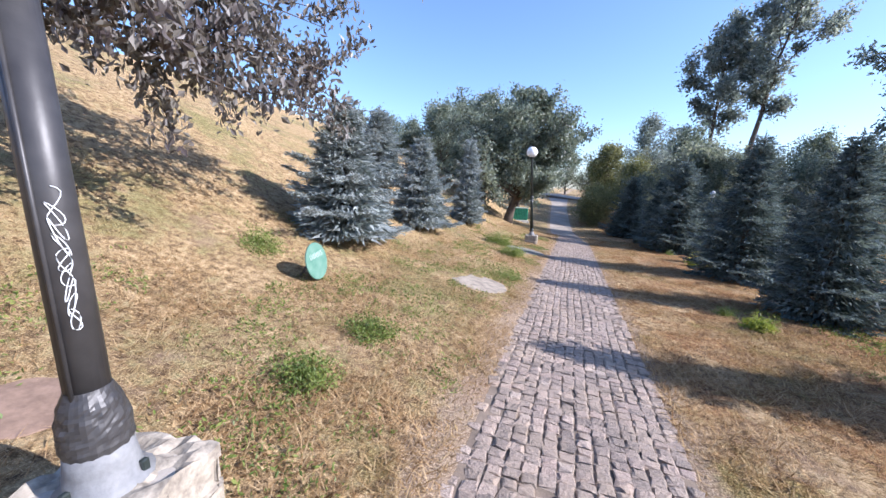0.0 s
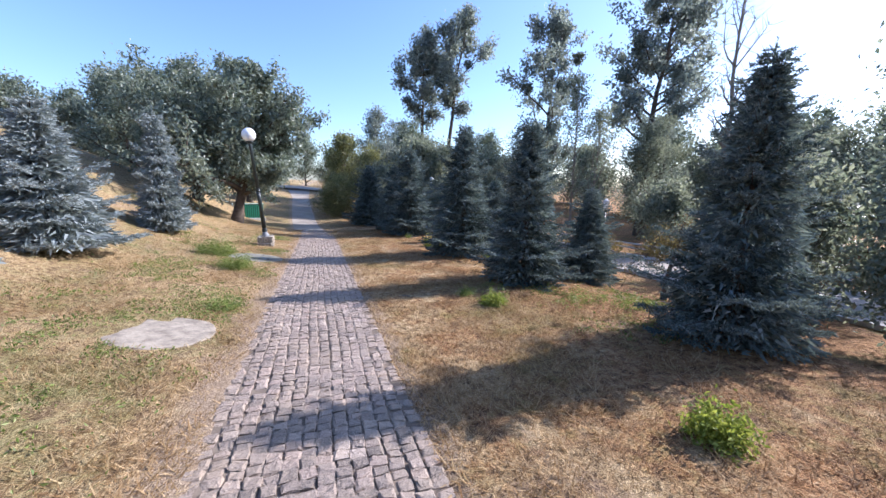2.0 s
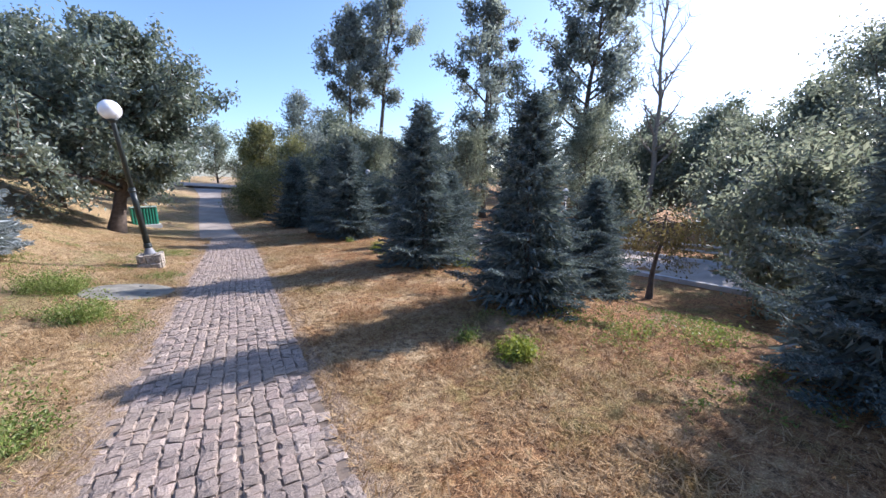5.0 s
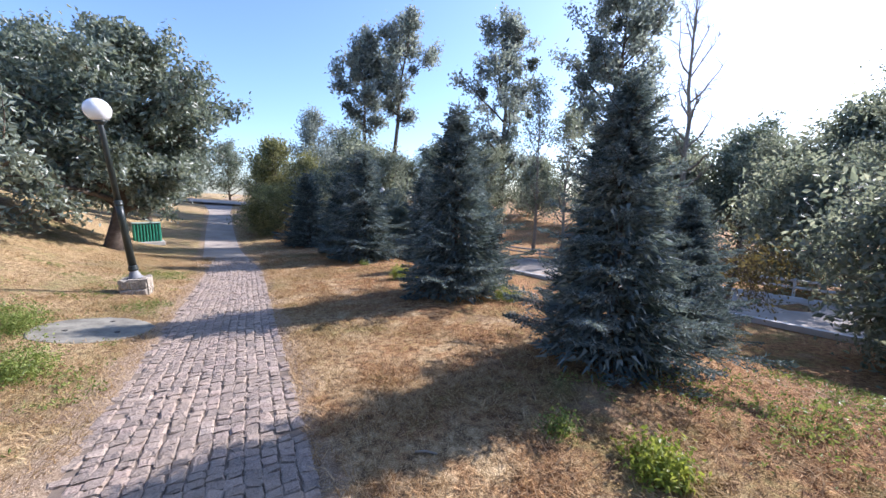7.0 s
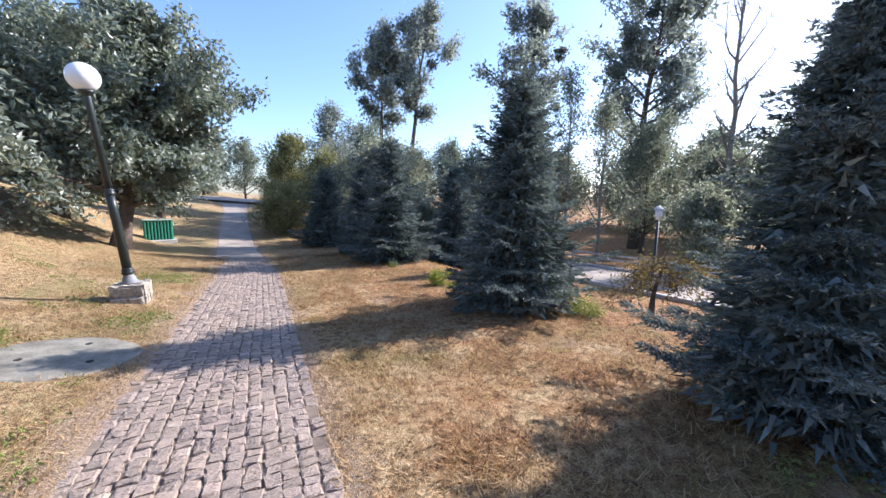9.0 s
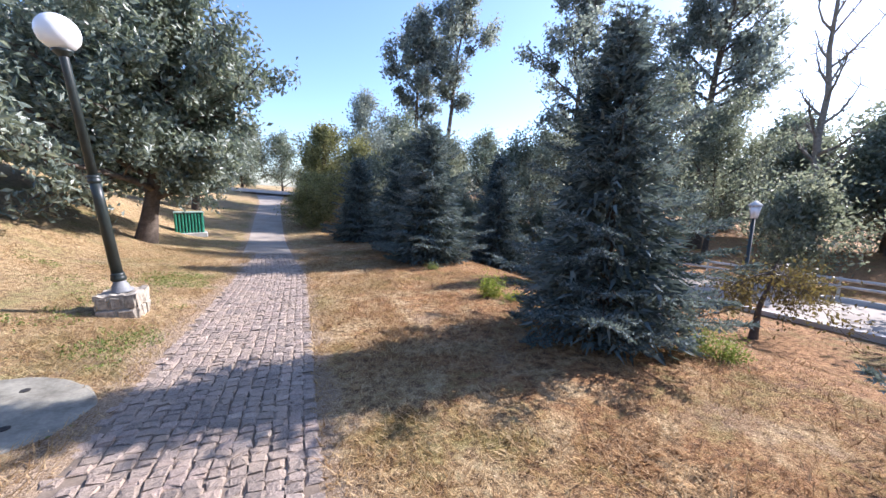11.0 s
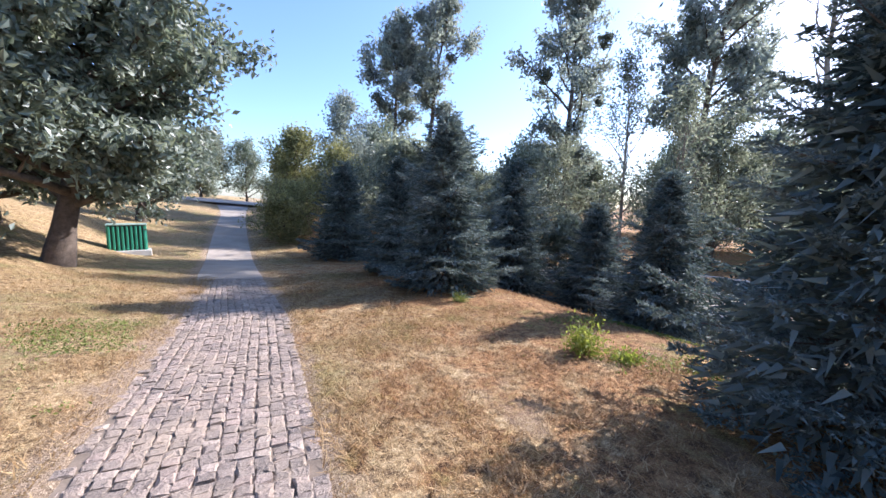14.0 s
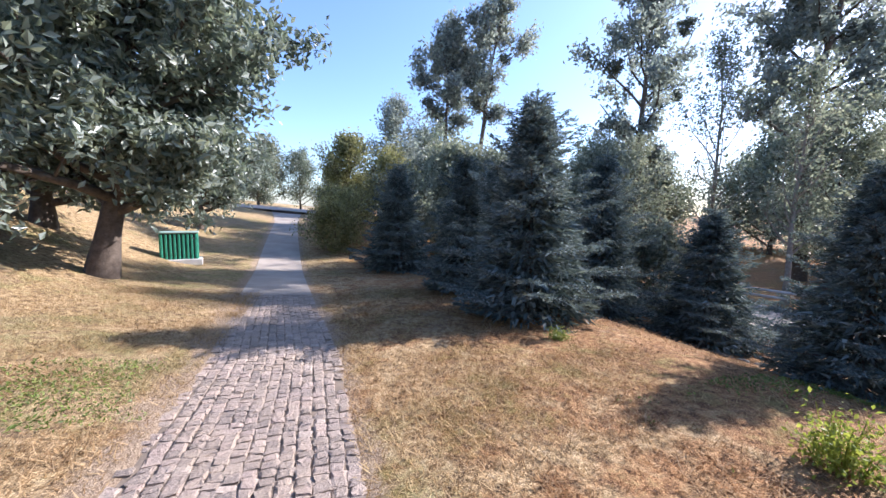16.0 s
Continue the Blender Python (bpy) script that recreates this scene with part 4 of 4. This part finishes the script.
# ---- shrubs and weeds ----
def weed(name, x, y, seed, r, h, n, size, leaf, label):
    """A low clump of stems and leaves."""
    rng = np.random.default_rng(seed)
    base = thing(name, x, y, label=label, category="plant", group="green clumps in the lawn")
    lines, tips = [], []
    for k in range(26):
        a, q = rng.uniform(0, math.tau), r * math.sqrt(rng.uniform(0, 1))
        foot = np.array([q * 0.6 * math.cos(a), q * 0.6 * math.sin(a), -0.03])
        foot[2] += ground_z(x + foot[0], y + foot[1]) - ground_z(x, y)
        top = h * (1 - 0.6 * (q / r) ** 2) * rng.uniform(0.7, 1.15)
        line = branch_line(rng, foot, unit(np.array([math.cos(a) * q / r, math.sin(a) * q / r, 1.1 * h / r + 0.2])), max(top, 0.05) * 1.1, 4, 0.1)
        lines.append((line, np.linspace(0.006, 0.002, 4)))
        tips.append(line)
    tagged(from_arrays("stems", *tubes(lines, 4), leaf, base), kind="stuff")
    tagged(from_arrays("leaves", *leaf_cards(rng, leaves_on(rng, tips, int(n * 1.8), 0.045 + 0.09 * r), size, 0.0), leaf, base), kind="stuff")


green = "low bright green weed clump in the dry lawn"
for x, y, seed, r, h, n in ((-2.0, 2.75, 1, 0.28, 0.14, 1500), (-1.95, 1.75, 2, 0.28, 0.12, 1100), (-4.2, 3.6, 3, 0.3, 0.25, 1200), (-2.42, 11.4, 4, 0.48, 0.36, 2600), (-1.68, 9.8, 5, 0.38, 0.32, 2000),
                            (-1.35, 6.9, 6, 0.35, 0.1, 1300), (4.15, 6.1, 9, 0.42, 0.12, 650), (4.65, 5.5, 10, 0.45, 0.14, 700), (4.75, 10.6, 14, 0.35, 0.25, 1200), (2.37, 6.95, 15, 0.12, 0.13, 500), (3.68, 16.7, 16, 0.12, 0.2, 350)):
    weed("weed_clump", x, y, seed, r, h, n, 0.032, LEAF_FRESH, green)
for x, y, seed, r, h, n in ((2.6, 6.35, 7, 0.2, 0.2, 1000), (2.55, 2.85, 8, 0.17, 0.26, 1100), (3.72, 13.75, 11, 0.2, 0.42, 560), (3.95, 13.35, 12, 0.15, 0.12, 260)):
    weed("small_shrub", x, y, seed, r, h, n, 0.044, LEAF_YELLOW, "small yellow-green shrub beside the lawn")
for x, y, seed, h, r in ((1.15, 29.3, 101, 1.9, 1.1), (1.7, 31, 102, 2.3, 1.3), (1.3, 33.5, 103, 2.3, 1.3)):
    broadleaf("shrub", x, y, seed, h, 0.05, 7000, 0.12, LEAF_WARM, spread=0.18, first=0.02, limbs=28, reach=r * 1.15, rise=0.42, subs=7, ragged=(0.5, 1.4), tags=dict(label="dense yellowing green shrub beside the path", category="shrub"))

thicket = broadleaf("thicket_bush", 9.6, 23.0, 131, 2.6, 0.05, 9000, 0.15, LEAF_MIXED, spread=0.25, first=0.02, limbs=30, reach=1.9, rise=0.7, subs=7,
                    tags=dict(label="dense green bush behind the spruces", category="shrub", group="thicket behind the spruces"))
rng = np.random.default_rng(17)
for k, (x, y) in enumerate(((11.0, 21.5), (10.6, 26.5), (8.2, 26.0), (9.6, 29.5), (6.6, 30.5), (17.6, 15.8), (17.8, 10.5), (11.0, 31.0), (4.6, 29.8), (10.6, -2.5), (10.5, 6.6), (10.6, 2.6))):
    copy_thing(thicket, pose(x, y, ground_z(x, y), 0, 0, rng.uniform(0, 360)) @ Matrix.Diagonal((*(rng.uniform(0.8, 1.35),) * 3, 1)))
# a stick on the lawn
stick = thing("fallen_stick", 1.36, 7.2, label="short pale dry stick lying on the lawn", category="stick")
part("wood", tube_bm([(-0.07, 0.04, 0.012), (0.0, 0.0, 0.018), (0.06, -0.05, 0.012)], [0.009, 0.011, 0.007], 6), PALE_BARK, stick)

# ---- dry grass ----
rng = np.random.default_rng(99)
n = 560000
gy = rng.uniform(0, 1, n) ** 1.3 * 23.5 - 2.0
gx = rng.normal(size=n) * 3.2
keep = (gx > -9) & (gx < 8.5) & (np.abs(gx + 0.065) > 0.70 + 0.16 * rng.uniform(0, 1, n) ** 2)
for sx, sy, sr in ((-1.62, 5.84, 0.46), (-1.53, 11.4, 0.59), (-2.85, 0.7, 0.3), (-1.62, 14.0, 0.3)):
    keep &= (gx - sx) ** 2 + (gy - sy) ** 2 > sr * sr
clump = np.array([noise.noise((float(a) * 1.6, float(b) * 1.6, 7.0)) for a, b in zip(gx, gy)])
keep &= clump + rng.normal(size=n) * 0.35 > -0.25
gx, gy, clump = gx[keep], gy[keep], clump[keep]
n = len(gx)
gz = np.array([ground_z(float(a), float(b)) for a, b in zip(gx, gy)]) - 0.012
az = rng.uniform(0, math.tau, n)
length = rng.uniform(0.035, 0.125, n) * (1 + 0.5 * np.clip(clump, -0.5, 1))
rise = rng.uniform(0.08, 0.65, n)
foot = np.stack([gx, gy, gz + 0.008], 1)
out = np.stack([np.cos(az), np.sin(az), np.zeros(n)], 1)
side = np.stack([-np.sin(az), np.cos(az), np.zeros(n)], 1) * rng.uniform(0.0025, 0.0065, n)[:, None]
tip = foot + out * length[:, None] + np.array([0, 0, 1.0]) * (length * rise)[:, None]
verts = np.stack([foot - side, foot + side, tip], 1).reshape(-1, 3)
grass = from_arrays("grass", verts, np.arange(len(verts)).reshape(-1, 3), BLADE)
# small green leaves that spread through the lawn in patches
n = 260000
wx, wy = rng.uniform(-5.2, 7.6, n), rng.uniform(-1.8, 17, n)
patchy = np.array([noise.noise((float(a) * 0.9, float(b) * 0.9, 3.0)) + 0.6 * noise.noise((float(a) * 3.4, float(b) * 3.4, 9.0)) for a, b in zip(wx, wy)])
rich = np.where(wx < 0, np.clip((-0.85 - wx) / 0.3, 0, 1) * np.clip((wx + 5.0) / 2.5, 0.0, 1), np.clip((wx - 2.3 - 0.04 * wy) / 1.2, 0, 1) * ((np.abs(wy - 6.2) < 2.0) | (np.abs(wy - 13.6) < 1.4)))
keep = (patchy + rng.normal(size=n) * 0.12 > 0.58 - 0.46 * rich) & (rich > 0.05)
for sx, sy, sr in ((-1.62, 5.84, 0.49), (-1.53, 11.4, 0.62), (-1.62, 14.0, 0.3)):
    keep &= (wx - sx) ** 2 + (wy - sy) ** 2 > sr * sr
wx, wy = wx[keep], wy[keep]
wz = np.array([ground_z(float(a), float(b)) for a, b in zip(wx, wy)]) + rng.uniform(0.005, 0.05, len(wx))
sprigs = from_arrays("lawn_weeds", *leaf_cards(rng, np.stack([wx, wy, wz], 1), 0.038, -0.2, 0.4), LEAF_FRESH)
tagged(sprigs, "small fresh green weeds scattered through the dry lawn", "weeds", kind="stuff")
tagged(grass, "short parched grass blades with green patches", "grass", kind="stuff")
